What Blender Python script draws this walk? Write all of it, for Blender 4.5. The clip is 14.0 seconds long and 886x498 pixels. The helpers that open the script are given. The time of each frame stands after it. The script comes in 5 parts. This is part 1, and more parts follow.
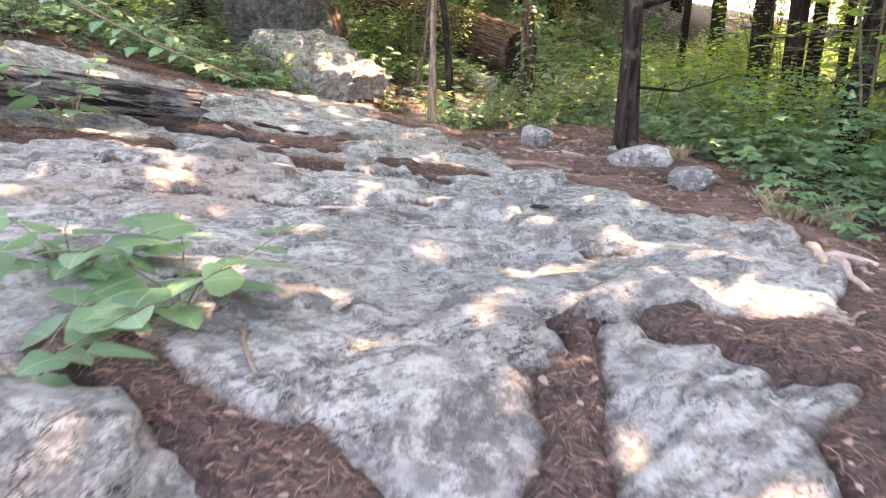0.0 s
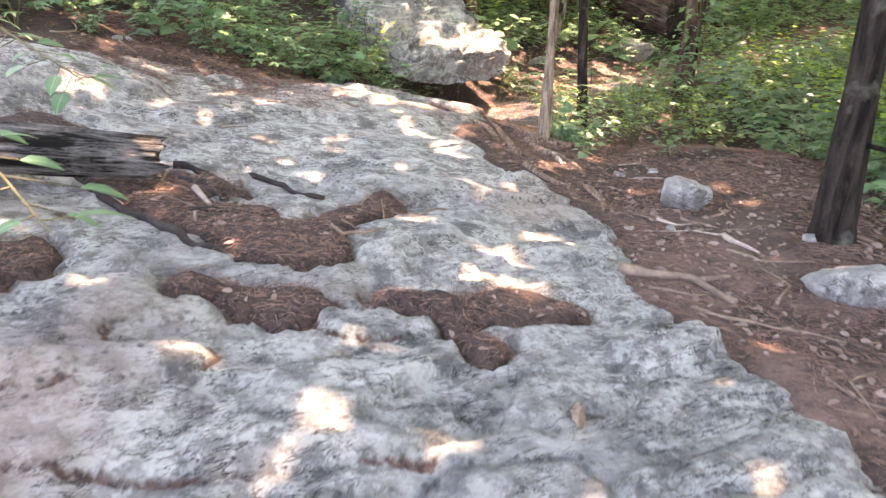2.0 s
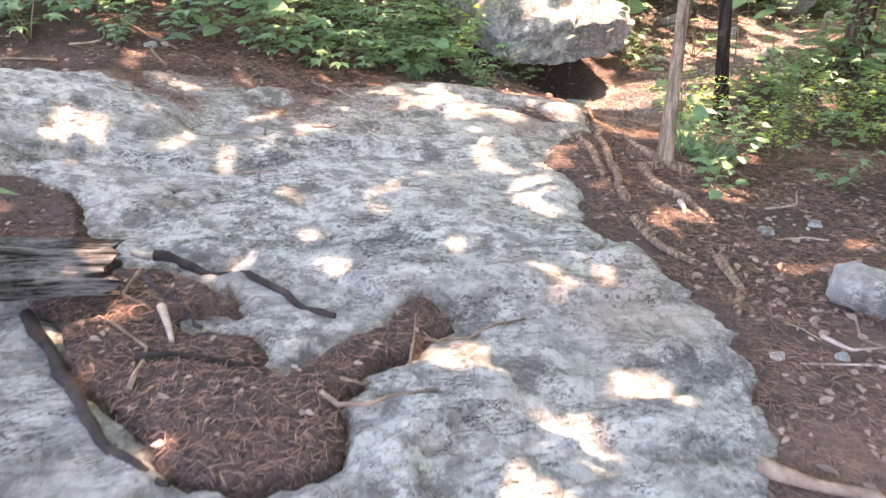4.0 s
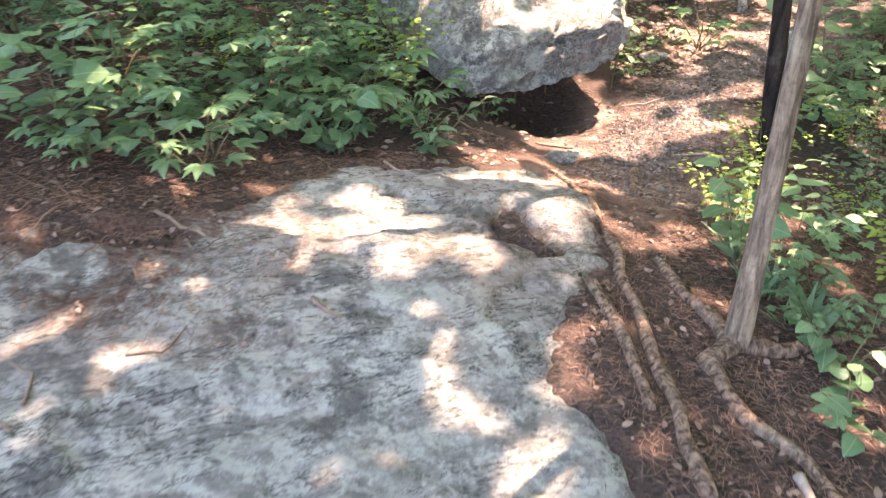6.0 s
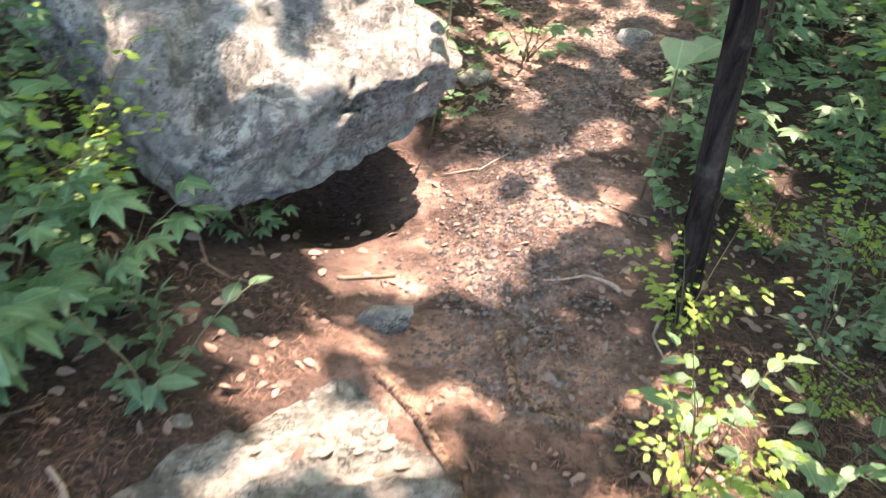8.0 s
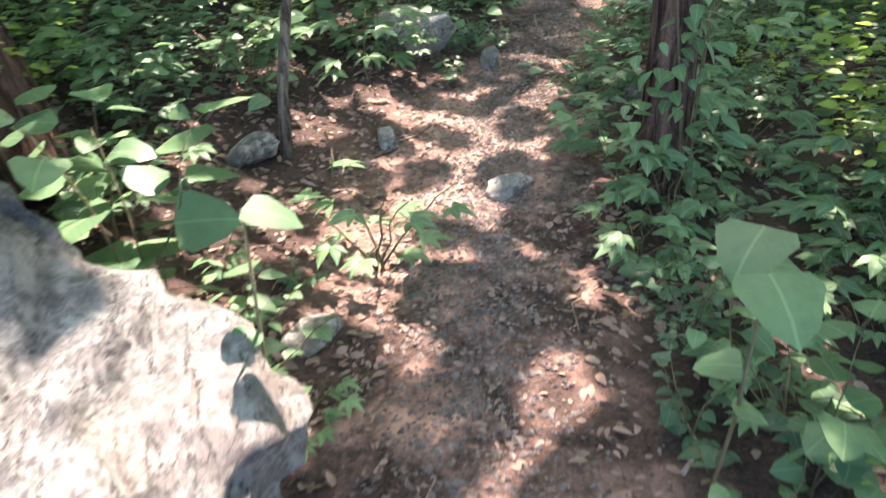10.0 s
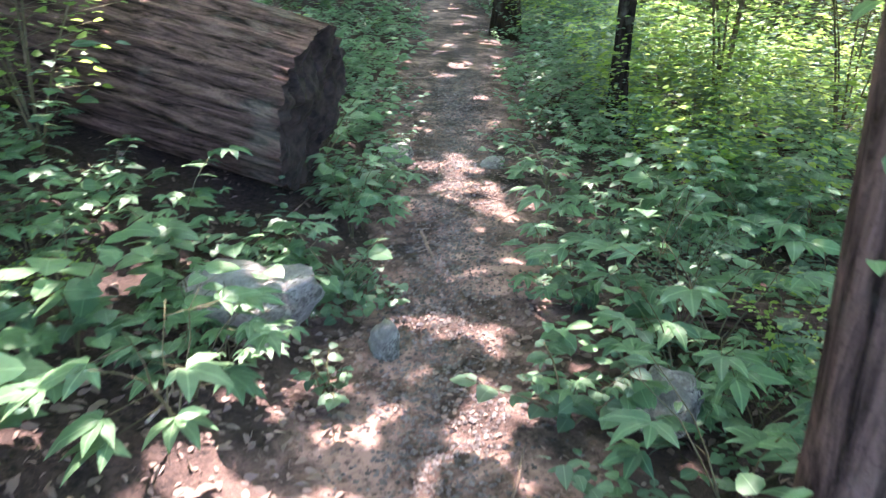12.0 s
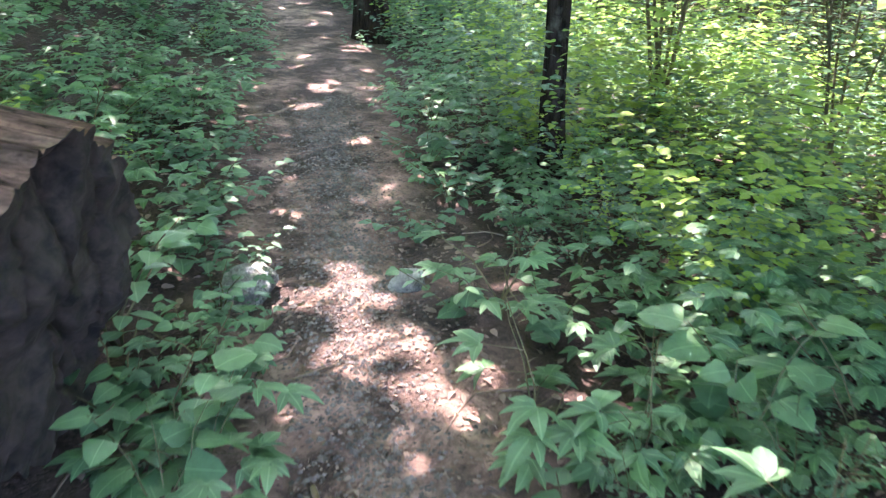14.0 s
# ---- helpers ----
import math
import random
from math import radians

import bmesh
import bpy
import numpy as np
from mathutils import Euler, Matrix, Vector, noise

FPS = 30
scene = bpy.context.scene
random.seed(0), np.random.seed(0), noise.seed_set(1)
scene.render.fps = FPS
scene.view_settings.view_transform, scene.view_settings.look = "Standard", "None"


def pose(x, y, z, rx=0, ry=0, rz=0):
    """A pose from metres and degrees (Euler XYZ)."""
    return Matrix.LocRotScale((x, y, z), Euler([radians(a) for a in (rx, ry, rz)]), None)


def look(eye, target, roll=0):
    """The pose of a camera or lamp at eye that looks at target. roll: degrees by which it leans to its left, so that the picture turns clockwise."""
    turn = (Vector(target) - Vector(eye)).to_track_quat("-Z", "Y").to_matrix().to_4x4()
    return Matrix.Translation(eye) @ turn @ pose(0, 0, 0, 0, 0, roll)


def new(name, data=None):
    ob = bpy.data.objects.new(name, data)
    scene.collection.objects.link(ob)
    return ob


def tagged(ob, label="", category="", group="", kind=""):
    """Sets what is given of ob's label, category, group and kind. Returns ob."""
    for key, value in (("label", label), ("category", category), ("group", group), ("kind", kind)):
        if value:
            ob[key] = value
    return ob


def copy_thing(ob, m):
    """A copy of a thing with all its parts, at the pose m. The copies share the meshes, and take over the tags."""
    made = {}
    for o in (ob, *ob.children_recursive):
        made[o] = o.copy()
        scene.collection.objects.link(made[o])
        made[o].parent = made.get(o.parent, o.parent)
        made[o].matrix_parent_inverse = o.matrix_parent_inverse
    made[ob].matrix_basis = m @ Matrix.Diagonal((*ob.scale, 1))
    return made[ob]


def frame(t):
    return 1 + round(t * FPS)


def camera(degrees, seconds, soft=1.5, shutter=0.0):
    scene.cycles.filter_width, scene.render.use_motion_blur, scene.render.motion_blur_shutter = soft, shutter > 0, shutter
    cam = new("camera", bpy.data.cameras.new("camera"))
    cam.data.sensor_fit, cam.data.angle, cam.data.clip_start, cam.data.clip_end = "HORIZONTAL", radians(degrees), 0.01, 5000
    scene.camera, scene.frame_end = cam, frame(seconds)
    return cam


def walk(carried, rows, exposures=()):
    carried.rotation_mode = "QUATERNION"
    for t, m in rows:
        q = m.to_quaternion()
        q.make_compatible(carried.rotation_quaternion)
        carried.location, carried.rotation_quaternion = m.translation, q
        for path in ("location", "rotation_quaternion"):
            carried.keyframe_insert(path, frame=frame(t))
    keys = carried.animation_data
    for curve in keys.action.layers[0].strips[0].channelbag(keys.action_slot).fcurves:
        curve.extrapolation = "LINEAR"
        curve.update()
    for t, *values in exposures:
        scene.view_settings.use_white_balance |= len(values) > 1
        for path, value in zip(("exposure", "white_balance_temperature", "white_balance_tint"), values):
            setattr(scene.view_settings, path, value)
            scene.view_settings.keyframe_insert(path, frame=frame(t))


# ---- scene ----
cam = camera(62.2, 14.0, soft=1.3, shutter=0.3)
PATH = [
    (0.0, (-0.007, 0.095, 1.025), (-0.003, 2.251, 0.420), 0.9),
    (0.5, (0.026, 0.655, 1.116), (-0.009, 2.794, 0.454), 0.6),
    (1.0, (0.179, 1.154, 1.244), (-0.016, 3.265, 0.523), -0.8),
    (1.5, (0.184, 1.600, 1.294), (-0.156, 3.681, 0.535), 1.0),
    (2.0, (0.231, 2.003, 1.376), (-0.187, 4.054, 0.581), 1.8),
    (2.5, (0.346, 2.348, 1.561), (-0.274, 4.306, 0.669), 1.0),
    (2.7, (0.318, 2.439, 1.572), (-0.349, 4.369, 0.651), 1.1),
    (4.8, (-0.092, 3.889, 1.783), (-0.866, 5.720, 0.752), -2.2),
    (5.0, (-0.222, 4.110, 1.831), (-0.976, 5.936, 0.775), -2.3),
    (5.5, (-0.355, 4.504, 1.858), (-1.045, 6.328, 0.757), -2.7),
    (6.0, (-0.424, 5.008, 1.856), (-1.033, 6.816, 0.683), -2.7),
    (6.5, (-0.590, 5.509, 1.879), (-1.047, 7.311, 0.631), -1.4),
    (7.0, (-0.660, 5.929, 1.870), (-0.972, 7.718, 0.557), -0.3),
    (7.5, (-0.791, 6.442, 1.860), (-0.943, 8.214, 0.498), 1.6),
    (7.7, (-0.860, 6.636, 1.876), (-0.916, 8.399, 0.495), 3.0),
    (9.8, (-0.872, 8.544, 1.562), (-0.302, 10.371, 0.399), -2.9),
    (10.0, (-0.804, 8.736, 1.552), (-0.188, 10.575, 0.430), -2.7),
    (10.5, (-0.692, 9.262, 1.493), (0.103, 11.085, 0.461), -0.9),
    (11.0, (-0.560, 9.843, 1.531), (0.374, 11.637, 0.568), 0.9),
    (11.5, (-0.347, 10.352, 1.571), (0.668, 12.154, 0.711), 0.3),
    (12.0, (-0.198, 10.888, 1.625), (0.969, 12.616, 0.808), 0.3),
    (12.5, (0.092, 11.370, 1.661), (1.382, 13.004, 0.836), -1.1),
    (13.0, (0.325, 11.843, 1.704), (1.743, 13.346, 0.839), -1.0),
    (13.5, (0.581, 12.274, 1.737), (2.056, 13.712, 0.857), -0.5),
    (14.0, (0.939, 12.682, 1.732), (2.397, 14.137, 0.852), -1.1),
]
EXPOSURES = [(0.0, 4.5, 8400, 32), (1.5, 4.45, 8300, 32), (2.5, 4.75, 8100, 32), (5.0, 4.65, 7600, 31), (7.5, 4.2, 7000, 22), (10.0, 4.15, 6300, 23), (12.0, 4.7, 5700, 26), (13.0, 4.75, 5600, 26), (14.0, 4.85, 5700, 26)]
walk(cam, [(t, look(eye, target, roll)) for t, eye, target, roll in PATH], EXPOSURES)

# ---------------------------------------------------------------- light
SUN_AZIMUTH, SUN_HEIGHT = radians(30), radians(61)   # clockwise from +y, above the horizon
TO_SUN = Vector((math.sin(SUN_AZIMUTH) * math.cos(SUN_HEIGHT), math.cos(SUN_AZIMUTH) * math.cos(SUN_HEIGHT), math.sin(SUN_HEIGHT)))
world = bpy.data.worlds.new("forest_sky")
scene.world = world
world.use_nodes = True
sky = world.node_tree.nodes.new("ShaderNodeTexSky")
sky.sky_type, sky.sun_disc = "NISHITA", False
sky.dust_density = 2.5      # summer haze
sky.sun_elevation, sky.sun_rotation = SUN_HEIGHT, SUN_AZIMUTH
world.node_tree.links.new(sky.outputs[0], world.node_tree.nodes["Background"].inputs["Color"])
world.node_tree.nodes["Background"].inputs["Strength"].default_value = 0.15
sun = new("sun", bpy.data.lights.new("sun", "SUN"))
sun.data.energy, sun.data.angle, sun.data.color = 2.3, radians(0.5), (1.0, 0.83, 0.67)
sun.matrix_world = look((8, 12, 20), Vector((8, 12, 20)) - TO_SUN)


# ---------------------------------------------------------------- materials
def shader(name, rough=0.85):
    m = bpy.data.materials.new(name)
    m.use_nodes = True
    bsdf = m.node_tree.nodes["Principled BSDF"]
    bsdf.inputs["Roughness"].default_value = rough
    bsdf.inputs["Specular IOR Level"].default_value = 0.3
    return m, m.node_tree, bsdf


def place_of(nt, space="Object"):
    return nt.nodes.new("ShaderNodeTexCoord").outputs[space]


def stretched(nt, vec, sx, sy, sz):
    n = nt.nodes.new("ShaderNodeMapping")
    n.inputs["Scale"].default_value = (sx, sy, sz)
    nt.links.new(vec, n.inputs["Vector"])
    return n.outputs[0]


def grain(nt, vec, scale, detail=6.0, rough=0.6, warp=0.0):
    n = nt.nodes.new("ShaderNodeTexNoise")
    n.inputs["Scale"].default_value, n.inputs["Detail"].default_value = scale, detail
    n.inputs["Roughness"].default_value, n.inputs["Distortion"].default_value = rough, warp
    nt.links.new(vec, n.inputs["Vector"])
    return n.outputs["Fac"]


def cells(nt, vec, scale, feature="F1", out="Distance"):
    n = nt.nodes.new("ShaderNodeTexVoronoi")
    n.feature = feature
    n.inputs["Scale"].default_value = scale
    nt.links.new(vec, n.inputs["Vector"])
    return n.outputs[out]


def ramp(nt, fac, lo, hi, a=0.0, b=1.0):
    n = nt.nodes.new("ShaderNodeMapRange")
    for key, v in zip(("From Min", "From Max", "To Min", "To Max"), (lo, hi, a, b)):
        n.inputs[key].default_value = v
    nt.links.new(fac, n.inputs["Value"])
    return n.outputs[0]


def blend(nt, fac, a, b, kind="MIX"):
    n = nt.nodes.new("ShaderNodeMix")
    n.data_type, n.blend_type = "RGBA", kind
    if isinstance(fac, float):
        n.inputs[0].default_value = fac
    else:
        nt.links.new(fac, n.inputs[0])
    for slot, v in ((6, a), (7, b)):
        if isinstance(v, tuple):
            n.inputs[slot].default_value = (*v, 1)
        else:
            nt.links.new(v, n.inputs[slot])
    return n.outputs[2]


def times(nt, a, b, op="MULTIPLY"):
    n = nt.nodes.new("ShaderNodeMath")
    n.operation = op
    for slot, v in ((0, a), (1, b)):
        if isinstance(v, float):
            n.inputs[slot].default_value = v
        else:
            nt.links.new(v, n.inputs[slot])
    return n.outputs[0]


def relief(nt, bsdf, height, strength, distance):
    n = nt.nodes.new("ShaderNodeBump")
    n.inputs["Strength"].default_value, n.inputs["Distance"].default_value = strength, distance
    nt.links.new(height, n.inputs["Height"])
    nt.links.new(n.outputs[0], bsdf.inputs["Normal"])


def rock_material(name, base=(0.195, 0.193, 0.176), pale=(0.375, 0.37, 0.335), dark=(0.03, 0.032, 0.031), lichen=0.7, blush=(0.34, 0.245, 0.2), run=0.64, fall=0.0):
    """Layered rock: grain drawn out along its split (run, fall: the split's turn and tilt), lichen, stains, needle dirt where "dirt" says."""
    m, nt, bsdf = shader(name, 0.9)
    p = place_of(nt)
    turn = nt.nodes.new("ShaderNodeMapping")
    turn.inputs["Rotation"].default_value = (fall, 0, -run)
    nt.links.new(p, turn.inputs["Vector"])
    along = turn.outputs[0]
    mid, fine = grain(nt, p, 11.0, 9, 0.74, 0.1), grain(nt, p, 55, 7, 0.75, 0.1)
    flow = grain(nt, stretched(nt, along, 2.2, 9.0, 9.0), 2.0, 10, 0.76, 0.12)
    col = blend(nt, ramp(nt, mid, 0.42, 0.6), base, pale)
    col = blend(nt, ramp(nt, flow, 0.43, 0.51, 0.5, 0.0), col, tuple(v * 0.6 for v in base))
    crust = times(nt, ramp(nt, grain(nt, p, 12.0, 9, 0.76, 0.1), 0.485, 0.545), ramp(nt, grain(nt, p, 1.1, 4, 0.6, 0.4), 0.36, 0.5))
    col = blend(nt, times(nt, crust, lichen), col, (0.49, 0.495, 0.445))
    col = blend(nt, ramp(nt, grain(nt, p, 0.9, 5, 0.6, 0.2), 0.54, 0.68, 0.0, 0.5), col, blush)
    col = blend(nt, ramp(nt, grain(nt, p, 3.2, 9, 0.78, 0.15), 0.53, 0.59, 0.0, 0.75), col, tuple(v * 0.4 for v in base))
    specks = times(nt, ramp(nt, cells(nt, p, 26), 0.3, 0.12), ramp(nt, grain(nt, p, 4.0, 5), 0.48, 0.6))
    col = blend(nt, times(nt, specks, 0.7), col, dark)
    col = blend(nt, ramp(nt, fine, 0.52, 0.7, 0.0, 0.5), col, tuple(v * 1.6 for v in dark))
    col = blend(nt, ramp(nt, grain(nt, p, 80, 5, 0.7), 0.58, 0.74, 0.0, 0.4), col, (0.45, 0.45, 0.42))
    # thin split lines, broken up
    split = grain(nt, stretched(nt, along, 1.1, 5.5, 5.5), 2.3, 7, 0.66, 0.15)
    gap = ramp(nt, times(nt, split, 0.5, "SUBTRACT"), -0.011, 0.011)
    line = times(nt, times(nt, gap, times(nt, 1.0, gap, "SUBTRACT")), ramp(nt, grain(nt, p, 2.7, 4), 0.45, 0.55))
    col = blend(nt, ramp(nt, line, 0.04, 0.18, 0.0, 0.9), col, tuple(v * 0.6 for v in dark))
    small = grain(nt, stretched(nt, along, 2.6, 10.0, 10.0), 2.6, 6, 0.66, 0.15)
    nick = ramp(nt, times(nt, small, 0.5, "SUBTRACT"), -0.012, 0.012)
    nicks = times(nt, times(nt, nick, times(nt, 1.0, nick, "SUBTRACT")), ramp(nt, grain(nt, p, 5.0, 4), 0.5, 0.58))
    col = blend(nt, ramp(nt, nicks, 0.04, 0.18, 0.0, 0.85), col, tuple(v * 0.7 for v in dark))
    attr = nt.nodes.new("ShaderNodeAttribute")
    attr.attribute_name = "dirt"
    drift = ramp(nt, times(nt, attr.outputs["Fac"], times(nt, grain(nt, p, 14, 8, 0.75, 0.8), 1.1), "ADD"), 0.78, 1.02)
    rust = blend(nt, ramp(nt, fine, 0.4, 0.62), (0.14, 0.082, 0.06), (0.03, 0.019, 0.015))
    col = blend(nt, drift, col, rust)
    nt.links.new(col, bsdf.inputs["Base Color"])
    h = times(nt, times(nt, times(nt, fine, 0.35), times(nt, mid, 0.8), "ADD"), times(nt, times(nt, times(nt, gap, 0.35), times(nt, nick, 0.25), "ADD"), times(nt, flow, 1.0), "ADD"), "ADD")
    relief(nt, bsdf, h, 1.0, 0.055)
    return m


def soil_material(name):
    """Trodden pinkish dirt, with needle and rotted-leaf litter beside it, blackened to paint in undergrowth shade."""
    m, nt, bsdf = shader(name, 0.95)
    p = place_of(nt)
    mid, fine, big = grain(nt, p, 5, 7, 0.65, 0.5), grain(nt, p, 38, 6, 0.72), grain(nt, p, 1.1, 4, 0.6)
    flecks = grain(nt, stretched(nt, p, 1.0, 4.0, 1.0), 34, 4, 0.6, 1.5)
    dirt = blend(nt, ramp(nt, mid, 0.35, 0.65), (0.17, 0.112, 0.092), (0.33, 0.21, 0.165))
    # near-black litter: undergrowth shade is painted in on top of its own dark brown
    mould_and_shade = blend(nt, ramp(nt, fine, 0.38, 0.6), (0.01, 0.007, 0.006), (0.058, 0.035, 0.027))
    mould_and_shade = blend(nt, ramp(nt, flecks, 0.56, 0.66), mould_and_shade, (0.12, 0.075, 0.058))
    mould_and_shade = blend(nt, ramp(nt, flecks, 0.42, 0.34), mould_and_shade, (0.007, 0.005, 0.004))
    bare = ramp(nt, times(nt, times(nt, big, 0.55), times(nt, mid, 0.45), "ADD"), 0.44, 0.58)
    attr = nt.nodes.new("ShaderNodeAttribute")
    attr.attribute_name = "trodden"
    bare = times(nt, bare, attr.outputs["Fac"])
    col = blend(nt, bare, mould_and_shade, dirt)
    col = blend(nt, ramp(nt, fine, 0.52, 0.64, 0.0, 0.8), col, (0.04, 0.026, 0.022))
    nt.links.new(col, bsdf.inputs["Base Color"])
    relief(nt, bsdf, times(nt, times(nt, fine, 0.6), times(nt, flecks, 0.5), "ADD"), 0.9, 0.025)
    return m


def bark_material(name, dark, light, scale=1.0, moss=0.0, lo=0.38, hi=0.64):
    m, nt, bsdf = shader(name, 0.97)
    bsdf.inputs["Specular IOR Level"].default_value = 0.08
    p = place_of(nt)
    ridges = grain(nt, stretched(nt, p, 1.0, 1.0, 0.14), 26 * scale, 7, 0.65, 0.6)
    fine = grain(nt, p, 60, 5, 0.7)
    col = blend(nt, ramp(nt, ridges, lo, hi), dark, light)
    col = blend(nt, ramp(nt, fine, 0.5, 0.75, 0.0, 0.5), col, tuple(v * 0.4 for v in dark))
    col = blend(nt, ramp(nt, grain(nt, p, 3.5, 5, 0.6), 0.56, 0.68, 0.0, moss), col, (0.3, 0.32, 0.24))
    nt.links.new(col, bsdf.inputs["Base Color"])
    relief(nt, bsdf, times(nt, ridges, times(nt, fine, 0.25), "ADD"), 1.0, 0.03)
    return m


def leaf_material(name, deep, fresh, glow=0.45, rough=0.45, dry=None):
    m, nt, bsdf = shader(name, rough)
    bsdf.inputs["Specular IOR Level"].default_value = 0.22
    geo, info = nt.nodes.new("ShaderNodeNewGeometry"), nt.nodes.new("ShaderNodeObjectInfo")
    p = place_of(nt)
    pick = times(nt, times(nt, geo.outputs["Random Per Island"], 0.65), times(nt, info.outputs["Random"], 0.35), "ADD")
    col = blend(nt, pick, deep, fresh)
    col = blend(nt, ramp(nt, grain(nt, p, 30, 4, 0.6), 0.4, 0.7, 0.0, 0.35), col, tuple(v * 0.55 for v in deep))
    uv = nt.nodes.new("ShaderNodeAttribute")
    uv.attribute_name = "blade"
    xyz = nt.nodes.new("ShaderNodeSeparateXYZ")
    nt.links.new(uv.outputs["Vector"], xyz.inputs[0])
    across = times(nt, xyz.outputs[0], 0.0, "ADD")
    across.node.operation = "ABSOLUTE"
    comb = times(nt, times(nt, xyz.outputs[1], 46.0), times(nt, across, 50.0), "SUBTRACT")
    wave = nt.nodes.new("ShaderNodeMath")
    wave.operation = "SINE"
    nt.links.new(comb, wave.inputs[0])
    veins = times(nt, ramp(nt, across, 0.03, 0.008, 0.0, 0.45), ramp(nt, wave.outputs[0], 0.8, 1.0, 0.0, 0.05), "MAXIMUM")
    col = blend(nt, veins, col, tuple(min(1, v * 1.5 + 0.03) for v in fresh))
    relief(nt, bsdf, wave.outputs[0], 0.1, 0.003)
    if dry:
        col = blend(nt, ramp(nt, geo.outputs["Random Per Island"], 0.9, 0.93), col, dry)
    nt.links.new(col, bsdf.inputs["Base Color"])
    thin = nt.nodes.new("ShaderNodeBsdfTranslucent")
    nt.links.new(blend(nt, 0.55, col, tuple(min(1, v * 1.7) for v in fresh)), thin.inputs["Color"])
    mixer = nt.nodes.new("ShaderNodeMixShader")
    mixer.inputs[0].default_value = glow
    nt.links.new(bsdf.outputs[0], mixer.inputs[1])
    nt.links.new(thin.outputs[0], mixer.inputs[2])
    nt.links.new(mixer.outputs[0], nt.nodes["Material Output"].inputs["Surface"])
    return m


def plain_material(name, a, b, scale, rough=0.9, bump=0.6):
    m, nt, bsdf = shader(name, rough)
    p = place_of(nt)
    info = nt.nodes.new("ShaderNodeNewGeometry")
    f = grain(nt, p, scale, 6, 0.68, 0.4)
    col = blend(nt, ramp(nt, f, 0.35, 0.65), a, b)
    col = blend(nt, times(nt, info.outputs["Random Per Island"], 0.6), col, tuple(v * 0.45 for v in a))
    nt.links.new(col, bsdf.inputs["Base Color"])
    relief(nt, bsdf, f, bump, 0.01)
    return m


SLAB_ROCK = rock_material("lichen_grey_rock")
DARK_ROCK = rock_material("weathered_dark_rock", (0.045, 0.045, 0.043), (0.12, 0.12, 0.115), (0.012, 0.012, 0.012), 0.12, (0.1, 0.085, 0.075))
BOULDER_ROCK = rock_material("streaked_boulder_rock", (0.17, 0.172, 0.165), (0.33, 0.325, 0.3), (0.03, 0.031, 0.03), 0.75, (0.3, 0.23, 0.19), 0.9)
PALE_ROCK = rock_material("pale_stone", (0.3, 0.29, 0.27), (0.5, 0.47, 0.43), (0.12, 0.11, 0.1), 0.3)
SOIL = soil_material("forest_soil")
BARK = bark_material("brown_bark", (0.009, 0.007, 0.006), (0.036, 0.026, 0.02), 1.0, 0.15)
DARK_BARK = bark_material("dark_bark", (0.005, 0.004, 0.0035), (0.034, 0.026, 0.021), 1.0, 0.25)
PALE_BARK = bark_material("grey_tan_bark", (0.09, 0.066, 0.048), (0.29, 0.215, 0.155), 1.6, 0.3)
LOG_BARK = bark_material("weathered_log_bark", (0.008, 0.0075, 0.007), (0.22, 0.21, 0.2), 1.1, 0.35, 0.42, 0.7)
RED_BARK = bark_material("flaking_red_brown_bark", (0.012, 0.008, 0.006), (0.15, 0.095, 0.074), 1.0, 0.12)
ROT = plain_material("rotten_dark_wood", (0.004, 0.003, 0.003), (0.04, 0.028, 0.023), 14, 0.95, 1.0)
ROOT_WOOD = bark_material("worn_root_wood", (0.05, 0.034, 0.026), (0.3, 0.205, 0.15), 1.8, 0.15)
TWIG = plain_material("dry_twig", (0.1, 0.07, 0.05), (0.24, 0.17, 0.125), 20)
GREY_WOOD = plain_material("bleached_wood", (0.2, 0.155, 0.125), (0.4, 0.32, 0.26), 24)
STEM = plain_material("green_brown_stem", (0.07, 0.075, 0.035), (0.14, 0.11, 0.06), 20)
LEAF = leaf_material("undergrowth_leaf", (0.027, 0.068, 0.044), (0.1, 0.172, 0.092), 0.42, 0.45)
# sunlit twin of LEAF: the backlit yellow-green is put into its colour
LEAF_SUN = leaf_material("sunlit_yellow_green_leaf", (0.08, 0.16, 0.032), (0.22, 0.32, 0.06), 0.57)
LEAF_BIG = leaf_material("broad_green_leaf", (0.035, 0.09, 0.052), (0.138, 0.235, 0.11), 0.4, 0.45)
LEAF_CROWN = leaf_material("crown_leaf", (0.05, 0.12, 0.03), (0.14, 0.24, 0.05), 0.5)
LITTER = leaf_material("dead_leaf", (0.038, 0.022, 0.017), (0.158, 0.112, 0.088), 0.1, 0.85)
NEEDLE = leaf_material("rusty_pine_needle", (0.022, 0.013, 0.009), (0.143, 0.079, 0.054), 0.0, 0.9)
PEBBLE = plain_material("trail_pebble", (0.06, 0.05, 0.046), (0.19, 0.16, 0.145), 18)


# ---------------------------------------------------------------- terrain
def sstep(a, b, v):
    t = np.clip((np.asarray(v, float) - a) / (b - a), 0, 1)
    return t * t * (3 - 2 * t)


def hash2(ix, iy, seed):
    n = np.sin(ix * 127.1 + iy * 311.7 + seed * 74.7) * 43758.5453
    return n - np.floor(n)


